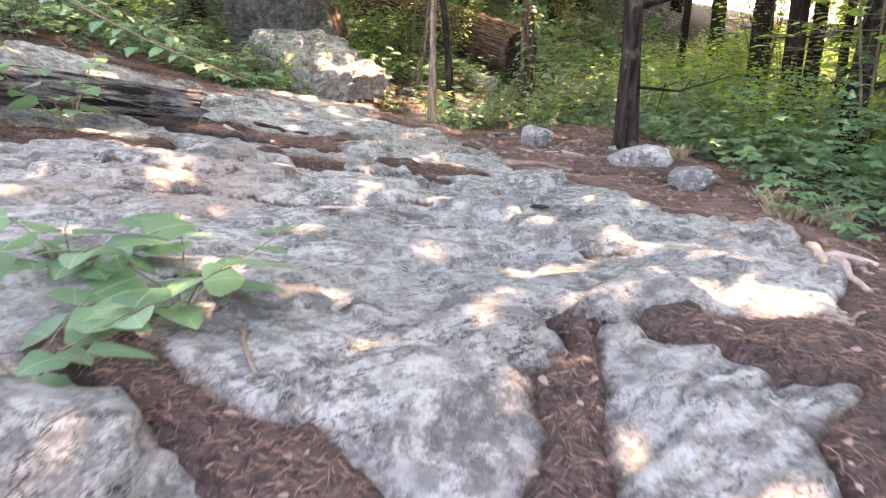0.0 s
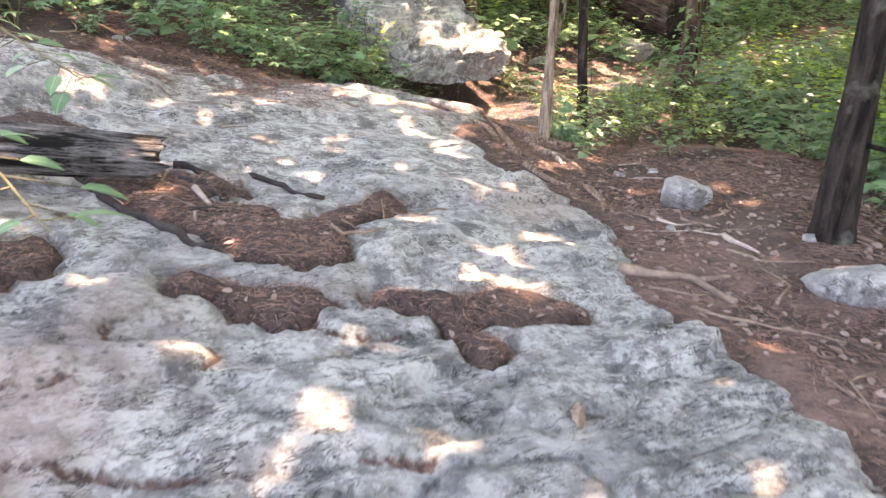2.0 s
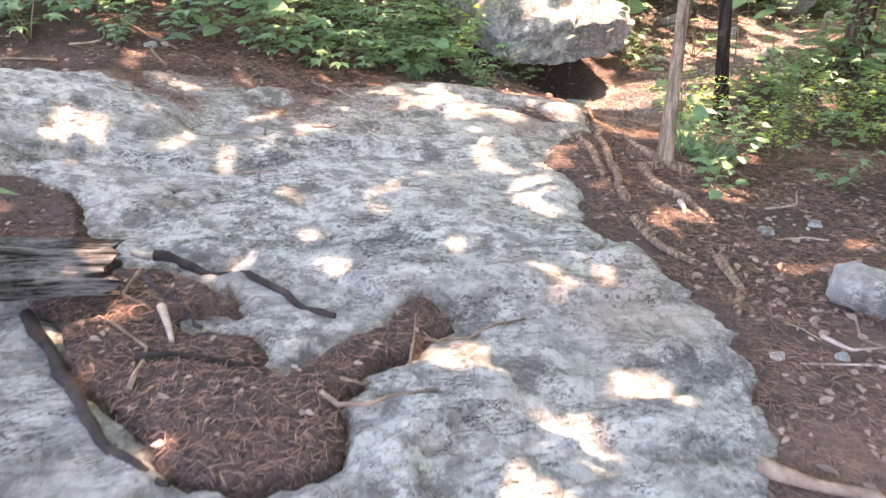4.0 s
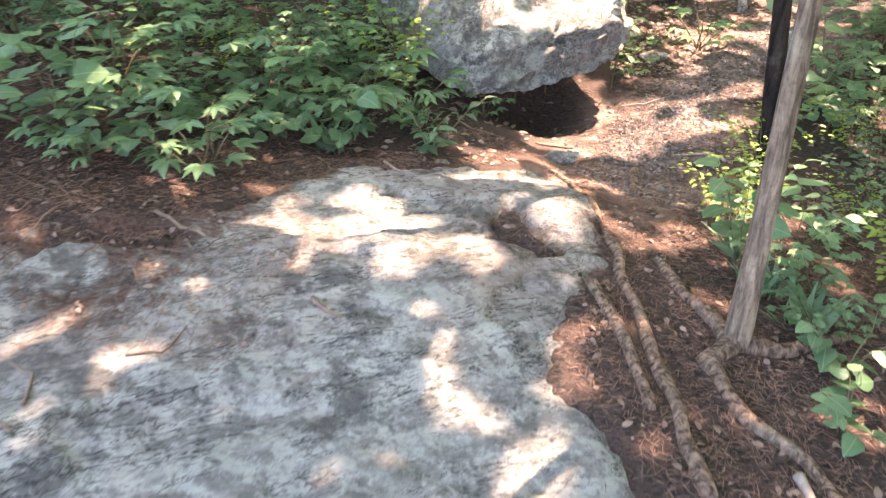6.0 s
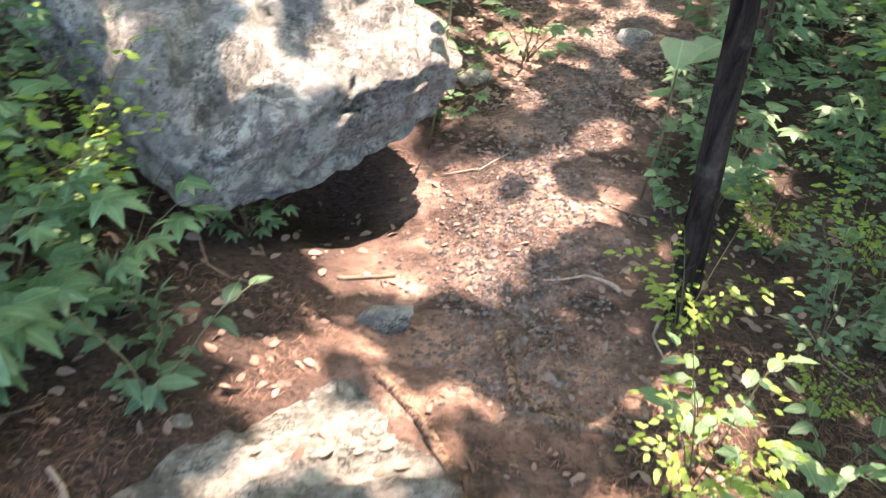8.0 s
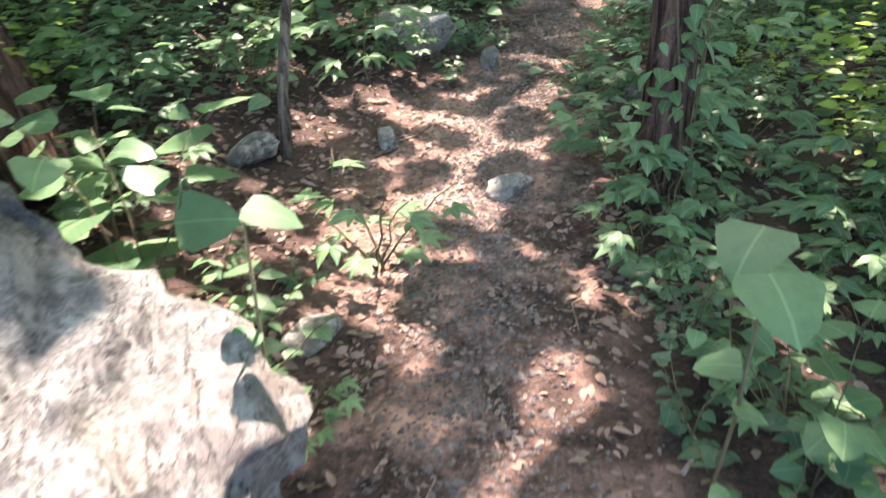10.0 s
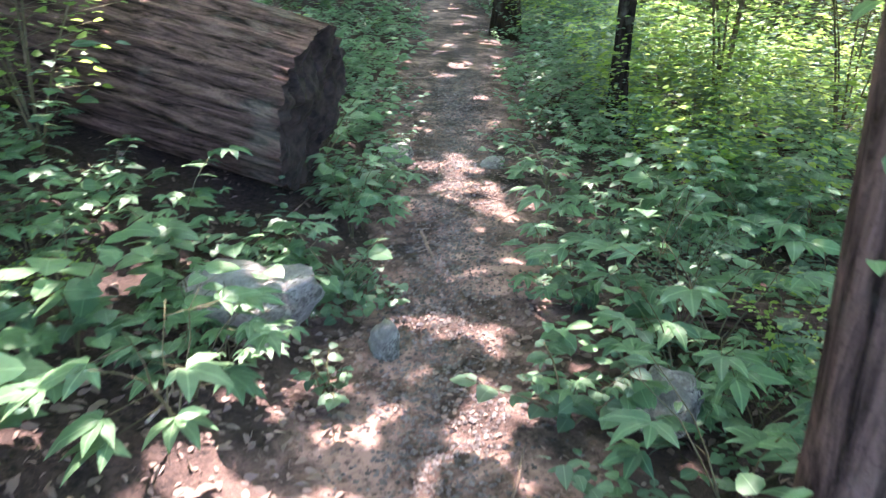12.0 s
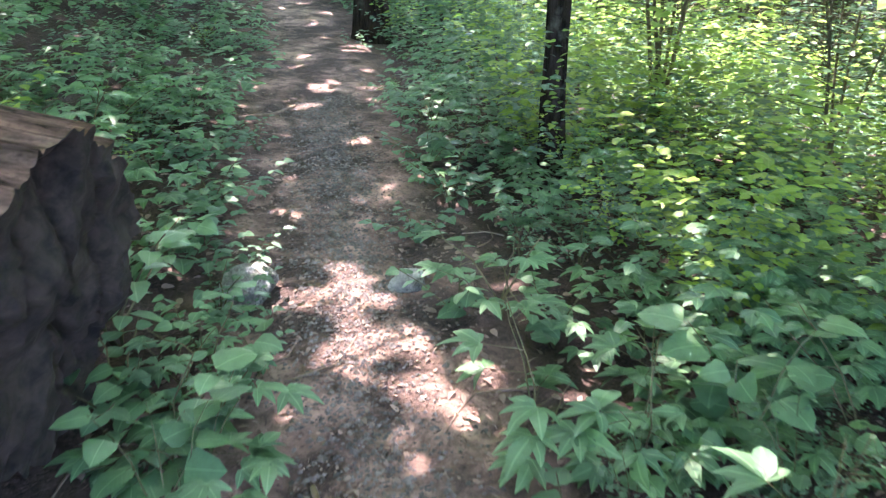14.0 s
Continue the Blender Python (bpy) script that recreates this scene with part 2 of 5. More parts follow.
def vnoise(x, y, seed=0):
    """Smooth value noise, -1 to 1."""
    x, y = np.asarray(x, float), np.asarray(y, float)
    ix, iy = np.floor(x), np.floor(y)
    fx, fy = x - ix, y - iy
    fx, fy = fx * fx * (3 - 2 * fx), fy * fy * (3 - 2 * fy)
    a = hash2(ix, iy, seed) * (1 - fx) + hash2(ix + 1, iy, seed) * fx
    b = hash2(ix, iy + 1, seed) * (1 - fx) + hash2(ix + 1, iy + 1, seed) * fx
    return (a * (1 - fy) + b * fy) * 2 - 1


def fbm(x, y, seed=0, octaves=4):
    v, amp = 0.0, 1.0
    for k in range(octaves):
        v = v + amp * vnoise(x * 2 ** k, y * 2 ** k, seed + k * 3.7)
        amp *= 0.5
    return v / 1.9


TRAIL_Y = (7.0, 8.0, 9.0, 10.0, 11.0, 12.0, 13.0, 14.0, 15.0, 17.0, 19.0, 22.0, 40.0)
TRAIL_X = (-0.55, -0.6, -0.55, -0.35, 0.1, 0.6, 1.2, 1.95, 2.7, 4.1, 5.4, 7.3, 18.0)
RISE_Y = (7.0, 9.0, 11.5, 13.2, 14.3, 15.0, 17.6, 19.0, 25.0, 40.0, 60.0)
RISE_Z = (0.12, 0.05, 0.06, 0.12, 0.18, 0.25, 0.39, 0.52, 1.1, 2.4, 2.6)


def trail_offset(x, y):
    """Metres across from the trail's middle, minus to its left."""
    lean = 1.0 - 0.28 * sstep(9.5, 12.0, y)
    return (x - np.interp(y, TRAIL_Y, TRAIL_X)) * lean


def ground_z(x, y):
    x, y = np.asarray(x, float), np.asarray(y, float)
    d = trail_offset(x, y)
    left = np.maximum(-d - 0.32, 0)
    bank = 2.3 * (1 - np.exp(-left * left / (left + 0.25) / 5.5))
    right = np.maximum(d - 0.45, 0)
    trail = np.interp(y, RISE_Y, RISE_Z) + bank - 0.7 * (1 - np.exp(-right / 4.5))
    xs = np.clip(x, -2.1, 0.3)
    slab = 0.285 - 0.14 * xs + 0.06 * sstep(0.4, 1.2, x) * sstep(3.8, 5.0, y) + 2.6 * (1 - np.exp(-np.maximum(-x - 2.1, 0) / 6.5)) - 0.9 * (1 - np.exp(-np.maximum(x - 1.5, 0) / 4.0))
    slab = slab - 0.2 * sstep(6.6, 8.8, y) - 0.5 * sstep(1.7, 0.1, y)
    w = sstep(7.7, 9.3, y)
    z = slab * (1 - w) + trail * w
    z = z - 0.3 * np.exp(-((x + 1.35) ** 2 + (y - 9.62) ** 2) / 0.16)
    near = np.exp(-np.maximum(np.hypot(x, y - 8) - 14, 0) / 12)
    z = z + 0.035 * fbm(x * 1.1, y * 1.1, 4) * near + 0.012 * fbm(x * 5, y * 5, 9) * near
    return z + 0.6 * fbm(x * 0.09, y * 0.09, 2, 3) * (1 - near)


# ---------------------------------------------------------------- mesh tools
def mesh_object(name, verts, faces, material, smooth=True):
    me = bpy.data.meshes.new(name)
    me.from_pydata([tuple(v) for v in verts] if not isinstance(verts, np.ndarray) else verts.tolist(), [], [tuple(f) for f in faces] if not isinstance(faces, np.ndarray) else faces.tolist())
    me.polygons.foreach_set("use_smooth", [smooth] * len(me.polygons))
    me.materials.append(material)
    me.update()
    return new(name, me)


def child(ob, parent, label=""):
    ob.parent = parent
    return tagged(ob, label) if label else ob


def stick_to_ground(x, y, dz=0.0):
    return Vector((x, y, float(ground_z(x, y)) + dz))


def tube(points, radii, sides=6, bumps=0.0, rng=None, close=True):
    """A bent tapering tube through the points: vertices and faces."""
    verts, faces = [], []
    up = Vector((0.13, 0.31, 0.94))
    n = len(points)
    for i, p in enumerate(points):
        a = Vector(points[max(i - 1, 0)])
        b = Vector(points[min(i + 1, n - 1)])
        t = (b - a).normalized()
        if abs(t.dot(up)) > 0.95:
            up = Vector((0.9, 0.1, 0.2))
        u = t.cross(up).normalized()
        v = t.cross(u)
        for k in range(sides):
            w = 2 * math.pi * k / sides
            r = radii[i] * (1 + (bumps * (rng.random() - 0.5) if rng else 0))
            verts.append(Vector(p) + (u * math.cos(w) + v * math.sin(w)) * r)
    for i in range(n - 1):
        for k in range(sides):
            k2 = (k + 1) % sides
            faces.append((i * sides + k, i * sides + k2, (i + 1) * sides + k2, (i + 1) * sides + k))
    if close:
        faces.append(tuple(range(sides - 1, -1, -1)))
        faces.append(tuple((n - 1) * sides + k for k in range(sides)))
    return verts, faces


def joined(pieces):
    verts, faces = [], []
    for v, f in pieces:
        o = len(verts)
        verts += v
        faces += [tuple(i + o for i in q) for q in f]
    return verts, faces


def blade(wide, full, droop):
    """A leaf one long: midrib, then three points down each side. wide: half its width; full: where it is widest."""
    mid = ((0, 0, 0), (0, 0.36, 0.03), (0, 0.7, 0.0), (0, 1, -droop))
    edge = ((wide * 0.8, full * 0.45, 0.06), (wide, full + 0.12, 0.05), (wide * 0.55, 0.78, -droop * 0.3))
    return np.array(mid + tuple((-x, y, z) for x, y, z in edge) + edge)


COARSE = np.array(((0, 0, 0), (0, 0.5, 0.03), (0, 1, -0.1), (-0.24, 0.28, 0.05), (-0.25, 0.6, 0.03), (0.24, 0.28, 0.05), (0.25, 0.6, 0.03)))
COARSE_FACES = np.array(((0, 1, 3), (3, 1, 4), (4, 1, 2), (0, 5, 1), (5, 6, 1), (6, 2, 1)))
FINE_FACES = np.array(((0, 1, 4), (4, 1, 5), (5, 1, 2), (5, 2, 6), (6, 2, 3), (0, 7, 1), (7, 8, 1), (8, 2, 1), (8, 9, 2), (9, 3, 2)))
LEAF_SHAPES = {"oval": (blade(0.25, 0.34, 0.14), FINE_FACES), "pointed": (blade(0.2, 0.38, 0.18), FINE_FACES), "broad": (blade(0.43, 0.25, 0.16), FINE_FACES), "heart": (blade(0.5, 0.16, 0.12), FINE_FACES), "slim": (COARSE * (0.3, 1, 1), COARSE_FACES), "needle": (COARSE * (0.1, 1, 1), COARSE_FACES),
               "plain": (COARSE, COARSE_FACES), "wide": (COARSE * (1.8, 1, 1), COARSE_FACES)}


SHAPE_OF = {}


def leaves_mesh(origins, ways, sizes, shape, rng, lean=0.28):
    """Leaves as one vertex and face array: each a folded blade that lies near level."""
    o, a = np.array(origins, float), np.array(ways, float)
    n = len(o)
    a /= np.linalg.norm(a, axis=1)[:, None] + 1e-9
    up = np.array((0, 0, 1.0)) + rng.normal(0, lean, (n, 3))
    side = np.cross(a, up)
    side /= np.linalg.norm(side, axis=1)[:, None] + 1e-9
    nor = np.cross(side, a)
    t, faces = LEAF_SHAPES[shape]
    s = np.array(sizes, float)[:, None, None]
    v = o[:, None, :] + s * (side[:, None, :] * t[None, :, :1] + a[:, None, :] * t[None, :, 1:2] + nor[:, None, :] * t[None, :, 2:3])
    f = faces[None] + (np.arange(n) * len(t))[:, None, None]
    return v.reshape(-1, 3), f.reshape(-1, 3)


def mark_blades(ob, shape):
    """Stores across and along each leaf, for its rib and veins."""
    t = LEAF_SHAPES[shape][0]
    n = len(ob.data.vertices) // len(t)
    uv = np.tile(np.column_stack((t[:, 0], t[:, 1], np.zeros(len(t)))), (n, 1))
    ob.data.attributes.new("blade", "FLOAT_VECTOR", "POINT").data.foreach_set("vector", uv.ravel())
    return ob


def plant(name, rng, height, stems, leaf, shape, material, per_stem, spread=0.5, leaflets=1, stem_mat=STEM, thick=0.004, reach=0.0):
    """A small plant at the origin: stems, with foliage as its part. leaflets > 1 sets each leaf as a fan or row of that many."""
    pieces, o, w, s = [], [], [], []
    for k in range(stems):
        ang = 2 * math.pi * (k + rng.random()) / stems
        out = spread * height * (0.4 + 0.9 * rng.random())
        h = height * (0.65 + 0.5 * rng.random())
        tip = Vector((math.cos(ang) * out, math.sin(ang) * out, h))
        bend = Vector((math.cos(ang) * out * 0.25, math.sin(ang) * out * 0.25, h * 0.6))
        pts = [bend * (2 * t * (1 - t)) + tip * t * t + Vector((rng.normal(0, 0.008), rng.normal(0, 0.008), 0)) for t in np.linspace(0, 1, 6)]
        pieces.append(tube(pts, [thick * (1.2 - 0.8 * t) for t in np.linspace(0, 1, 6)], 4))
        for j in range(per_stem):
            t = 0.25 + 0.75 * (j + rng.random() * 0.6) / per_stem
            p = bend * (2 * t * (1 - t)) + tip * t * t
            az = ang + (1 if j % 2 else -1) * (0.5 + 1.0 * rng.random()) if t < 0.93 else ang
            way = np.array((math.cos(az), math.sin(az), 0.14 - 0.3 * rng.random()))
            if reach:
                q = Vector(way) * reach * rng.random() + Vector((0, 0, reach * 0.3 * rng.random()))
                if j % 3 == 0:
                    pieces.append(tube([p, p + q], [thick * 0.35, thick * 0.2], 3))
                p = p + q
            if leaflets == 1:
                o.append(p), w.append(way), s.append(leaf * (0.55 + 0.7 * rng.random()))
            else:
                stalk = leaf * (0.8 + 0.5 * rng.random())
                end = np.array(p) + way * stalk
                pieces.append(tube([p, Vector(end)], [thick * 0.5, thick * 0.35], 3))
                for q in range(leaflets):
                    fan = (q - (leaflets - 1) / 2) * (3.6 / leaflets)
                    fw = np.array((math.cos(az + fan), math.sin(az + fan), way[2] - 0.04))
                    o.append(end), w.append(fw), s.append(leaf * (1.15 - 0.25 * abs(fan)) * (0.8 + 0.3 * rng.random()))
    v, f = joined(pieces)
    stem = mesh_object(name, v, f, stem_mat)
    lv, lf = leaves_mesh(o, w, s, shape, rng)
    child(mark_blades(mesh_object("foliage", lv, lf, material), shape), stem)
    SHAPE_OF[stem.name] = shape
    return stem


def lump(name, size, seed, material, rough=0.18, power=2.6, detail=4, facets=0.0, cuts=0, depth=0.72):
    """A worn stone about the origin: a rounded block with uneven faces."""
    bm = bmesh.new()
    bmesh.ops.create_icosphere(bm, subdivisions=detail, radius=1)
    pick = random.Random(seed)
    planes = [(Vector((pick.gauss(0, 1), pick.gauss(0, 1), pick.gauss(0, 0.8))).normalized(), depth * pick.uniform(0.85, 1.2)) for _ in range(cuts)]
    for v in bm.verts:
        c = v.co
        r = (abs(c.x) ** power + abs(c.y) ** power + abs(c.z) ** power) ** (-1 / power)
        p = c * r
        for pn, pd in planes:
            p = p - pn * max(0.0, p.dot(pn) - pd) * 0.92
        q = p * 1.3 + Vector((seed * 3.1, seed * 1.7, seed))
        d = noise.noise(q) * rough + noise.noise(q * 2.7) * rough * 0.5 + noise.noise(q * 7.0) * rough * 0.2
        if facets:
            d -= facets * abs(noise.noise(q * 1.7 + Vector((5, 2, 1))))
        p = p * (1 + d)
        v.co = (p.x * size[0], p.y * size[1], p.z * size[2])
    me = bpy.data.meshes.new(name)
    bm.to_mesh(me)
    bm.free()
    me.polygons.foreach_set("use_smooth", [True] * len(me.polygons))
    me.materials.append(material)
    return new(name, me)


# ---------------------------------------------------------------- ground and rock slab
SLAB_Y = (0.8, 1.5, 2.4, 3.2, 3.4, 4.1, 4.4, 4.7, 5.0, 5.6, 5.95, 6.4, 6.6, 7.4, 8.0, 8.4, 8.6)
SLAB_R = (1.1, 1.15, 1.38, 1.6, 1.1, 0.82, 0.62, 0.42, 0.47, 0.3, -0.2, -0.38, -0.56, -0.58, -0.74, -0.95, -1.3)
SLAB_L_Y = (0.8, 3.0, 4.6, 5.2, 5.9, 6.3, 7.0, 7.65, 7.9, 8.4, 8.6)
SLAB_L = (-2.5, -2.95, -2.9, -3.05, -2.95, -2.7, -2.05, -1.85, -1.5, -1.12, -1.2)
# pockets and seams of soil in the rock: from, to, width
POCKETS = ((-2.2, 4.85, -1.4, 4.5, 0.12), (-1.4, 4.5, -0.8, 4.3, 0.15), (-0.8, 4.4, -0.65, 5.0, 0.035), (-0.9, 3.85, -0.62, 3.9, 0.07),
           (-0.35, 4.05, 0.2, 4.35, 0.03), (-0.05, 3.96, 0.0, 3.98, 0.03), (-2.4, 3.5, -1.5, 3.75, 0.13), (-0.75, 1.52, -0.25, 1.28, 0.06),
           (0.36, 1.92, 0.27, 1.3, 0.045), (0.36, 1.98, 0.7, 2.0, 0.04), (0.85, 1.9, 1.3, 1.9, 0.08), (0.85, 1.35, 1.3, 1.7, 0.1),
           (-1.75, 4.65, -1.3, 4.72, 0.08), (-2.3, 6.6, -2.05, 6.75, 0.03), (-1.02, 7.55, -0.8, 7.35, 0.02))


def rim_wobble(x, y):
    return 0.10 * fbm(x * 2.3, y * 2.3, 21) + 0.07 * fbm(x * 8, y * 8, 23, 4) + 0.025 * fbm(x * 24, y * 24, 25, 2)


def from_pocket(x, y, wob):
    """Metres from the nearest soil pocket's edge, minus inside it."""
    s = np.full(np.shape(x), 9.0)
    for ax, ay, bx, by, r in POCKETS:
        dx, dy = bx - ax, by - ay
        t = np.clip(((x - ax) * dx + (y - ay) * dy) / (dx * dx + dy * dy + 1e-6), 0, 1)
        s = np.minimum(s, np.hypot(x - ax - t * dx, y - ay - t * dy) - r + wob * 0.85)
    return s + 0.07 * np.maximum(fbm(x * 6 + 3, y * 6, 27, 3), -0.2)


def in_outline(x, y, wob):
    s = np.minimum(np.interp(y, SLAB_Y, SLAB_R) - x, x - np.interp(y, SLAB_L_Y, SLAB_L)) + wob
    return np.minimum(np.minimum(s, 8.55 - y + wob), y - 0.98 + wob)


def slab_inside(x, y):
    """Metres in from the slab's rim or from a soil pocket; minus where soil lies."""
    wob = rim_wobble(x, y)
    return np.minimum(in_outline(x, y, wob), from_pocket(x, y, wob))


def slab_lift(x, y):
    """How far the rock's layers stand above the soil around it."""
    u, v = x * 0.8 + y * 0.6, -x * 0.6 + y * 0.8      # the rock splits along a slant
    layers = fbm(u * 0.7, v * 1.5, 31, 3) * 2.6 + 0.12 * fbm(u * 6, v * 6, 33, 3)
    step = np.floor(layers) + sstep(0.93, 1.0, layers - np.floor(layers))
    return 0.04 + 0.036 * np.clip(step, -1.0, 3.0)


def slab_z(x, y):
    s = slab_inside(x, y)
    u, v = x * 0.8 + y * 0.6, -x * 0.6 + y * 0.8
    chips = np.abs(vnoise(u * 2.6 + 0.7 * vnoise(v * 4, u * 4, 8), v * 6.5 + 0.4 * vnoise(u * 9, v * 9, 12), 35))
    broken = sstep(-0.1, 0.25, fbm(x * 1.3, y * 1.3, 36, 2))
    flakes = fbm(u * 2.2 + 4, v * 5.0, 43, 3) * 3.0 + 0.2 * fbm(u * 12, v * 12, 44, 2)
    flake = np.floor(flakes) + sstep(0.88, 1.0, flakes - np.floor(flakes))
    body = slab_lift(x, y) + 0.012 * fbm(x * 4, y * 4, 37) + 0.012 * flake * sstep(6.2, 4.6, y) + 0.006 * flake - 0.03 * broken * sstep(0.07, 0.0, chips)
    body = body + 0.010 * fbm(x * 14, y * 14, 39, 3)
    # the rim slopes under the soil, steeply in places
    soft = 0.05 + 0.16 * sstep(-0.2, 0.5, fbm(x * 1.6, y * 1.6, 41, 2)) * sstep(7.2, 6.0, y + 0.5 * x)
    wob = rim_wobble(x, y)
    rise = np.minimum(sstep(-0.02, 1.0, (in_outline(x, y, wob) + 0.02) / soft), sstep(-0.03, 0.1, from_pocket(x, y, wob)))
    return ground_z(x, y) + body * rise - 0.035 * (1 - rise) - 0.16 * sstep(-0.02, -0.14, s) + 0.02 * sstep(0.0, 0.12, s)


def soil_z(x, y):
    """The soil's surface: as the ground, and filled up in the rock's pockets."""
    wob = rim_wobble(x, y)
    fill = sstep(0.07, -0.02, from_pocket(x, y, wob)) * sstep(0.0, 0.15, in_outline(x, y, wob))
    drift = 0.03 * sstep(-0.4, 0.0, in_outline(x, y, wob)) * (y < 9)
    return ground_z(x, y) + drift + 0.012 * fbm(x * 9, y * 9, 63, 2) * fill + fill * np.maximum(slab_lift(x, y) - 0.01, 0.0) - 0.12 * np.minimum(sstep(0.05, 0.2, in_outline(x, y, wob)), sstep(0.02, 0.1, from_pocket(x, y, wob)))


def height_sheet(name, xs, ys, zf, material):
    gx, gy = np.meshgrid(xs, ys)
    v = np.stack((gx, gy, zf(gx, gy)), -1).reshape(-1, 3)
    nx, ny = len(xs), len(ys)
    i = (np.arange(ny - 1)[:, None] * nx + np.arange(nx - 1)[None]).reshape(-1)
    return mesh_object(name, v, np.stack((i, i + 1, i + 1 + nx, i + nx), -1), material)


def spaced(a, b, lo, hi, fine, coarse):
    """Steps that are fine between a and b and grow towards lo and hi."""
    mid = list(np.arange(a, b, fine))
    out, step, p = [], fine, b
    while p < hi:
        out.append(p)
        step = min(step * 1.16, coarse)
        p += step
    back, step, p = [], fine, a - fine
    while p > lo:
        back.append(p)
        step = min(step * 1.16, coarse)
        p -= step
    return np.array(back[::-1] + mid + out)


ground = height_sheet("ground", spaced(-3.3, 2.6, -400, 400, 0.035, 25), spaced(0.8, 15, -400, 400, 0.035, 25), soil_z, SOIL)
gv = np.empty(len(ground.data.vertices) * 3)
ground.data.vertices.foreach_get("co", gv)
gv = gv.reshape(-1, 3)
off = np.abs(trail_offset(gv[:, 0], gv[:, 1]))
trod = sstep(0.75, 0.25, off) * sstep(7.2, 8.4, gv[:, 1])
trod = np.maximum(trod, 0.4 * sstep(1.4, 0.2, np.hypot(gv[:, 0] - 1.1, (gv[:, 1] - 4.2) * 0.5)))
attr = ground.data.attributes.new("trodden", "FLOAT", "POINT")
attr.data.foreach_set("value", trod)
tagged(ground, "reddish brown forest soil with needle litter and a trodden dirt trail", "ground", kind="structure")
slab = height_sheet("rock_slab", np.arange(-3.3, 1.9, 0.017), np.arange(0.75, 8.75, 0.017), slab_z, SLAB_ROCK)
sv = np.empty(len(slab.data.vertices) * 3)
slab.data.vertices.foreach_get("co", sv)
sv = sv.reshape(-1, 3)
drifts = 0.6 * sstep(0.13, -0.02, slab_inside(sv[:, 0], sv[:, 1])) + 0.3 * sstep(0.35, 0.9, fbm(sv[:, 0] * 1.4, sv[:, 1] * 2.0, 61, 3))
drifts += 0.42 * sstep(-0.25, 0.35, fbm(sv[:, 0] * 3, sv[:, 1] * 3, 71, 2) + 1.2 * (sv[:, 1] - 6.2) - 0.6 * (sv[:, 0] + 2.1)) * sstep(-1.5, -2.0, sv[:, 0]) * sstep(5.3, 5.9, sv[:, 1])      # litter on the upper edge
su, sw = sv[:, 0] * 0.8 + sv[:, 1] * 0.6, -sv[:, 0] * 0.6 + sv[:, 1] * 0.8
shelf = fbm(su * 0.7, sw * 1.5, 31, 3) * 2.6 + 0.12 * fbm(su * 6, sw * 6, 33, 3)
shelf = shelf - np.floor(shelf)
drifts += 0.5 * sstep(0.9, 0.93, shelf) * sstep(0.98, 0.95, shelf) * sstep(5.4, 4.2, sv[:, 1]) * sstep(-0.1, 0.3, fbm(sv[:, 0] * 3, sv[:, 1] * 3, 64, 3))      # crumbs caught at the foot of each shelf
slab.data.attributes.new("dirt", "FLOAT", "POINT").data.foreach_set("value", drifts)
tagged(slab, "bare grey lichen-stained bedrock slab with shallow ledges and soil pockets", "rock slab", kind="structure")


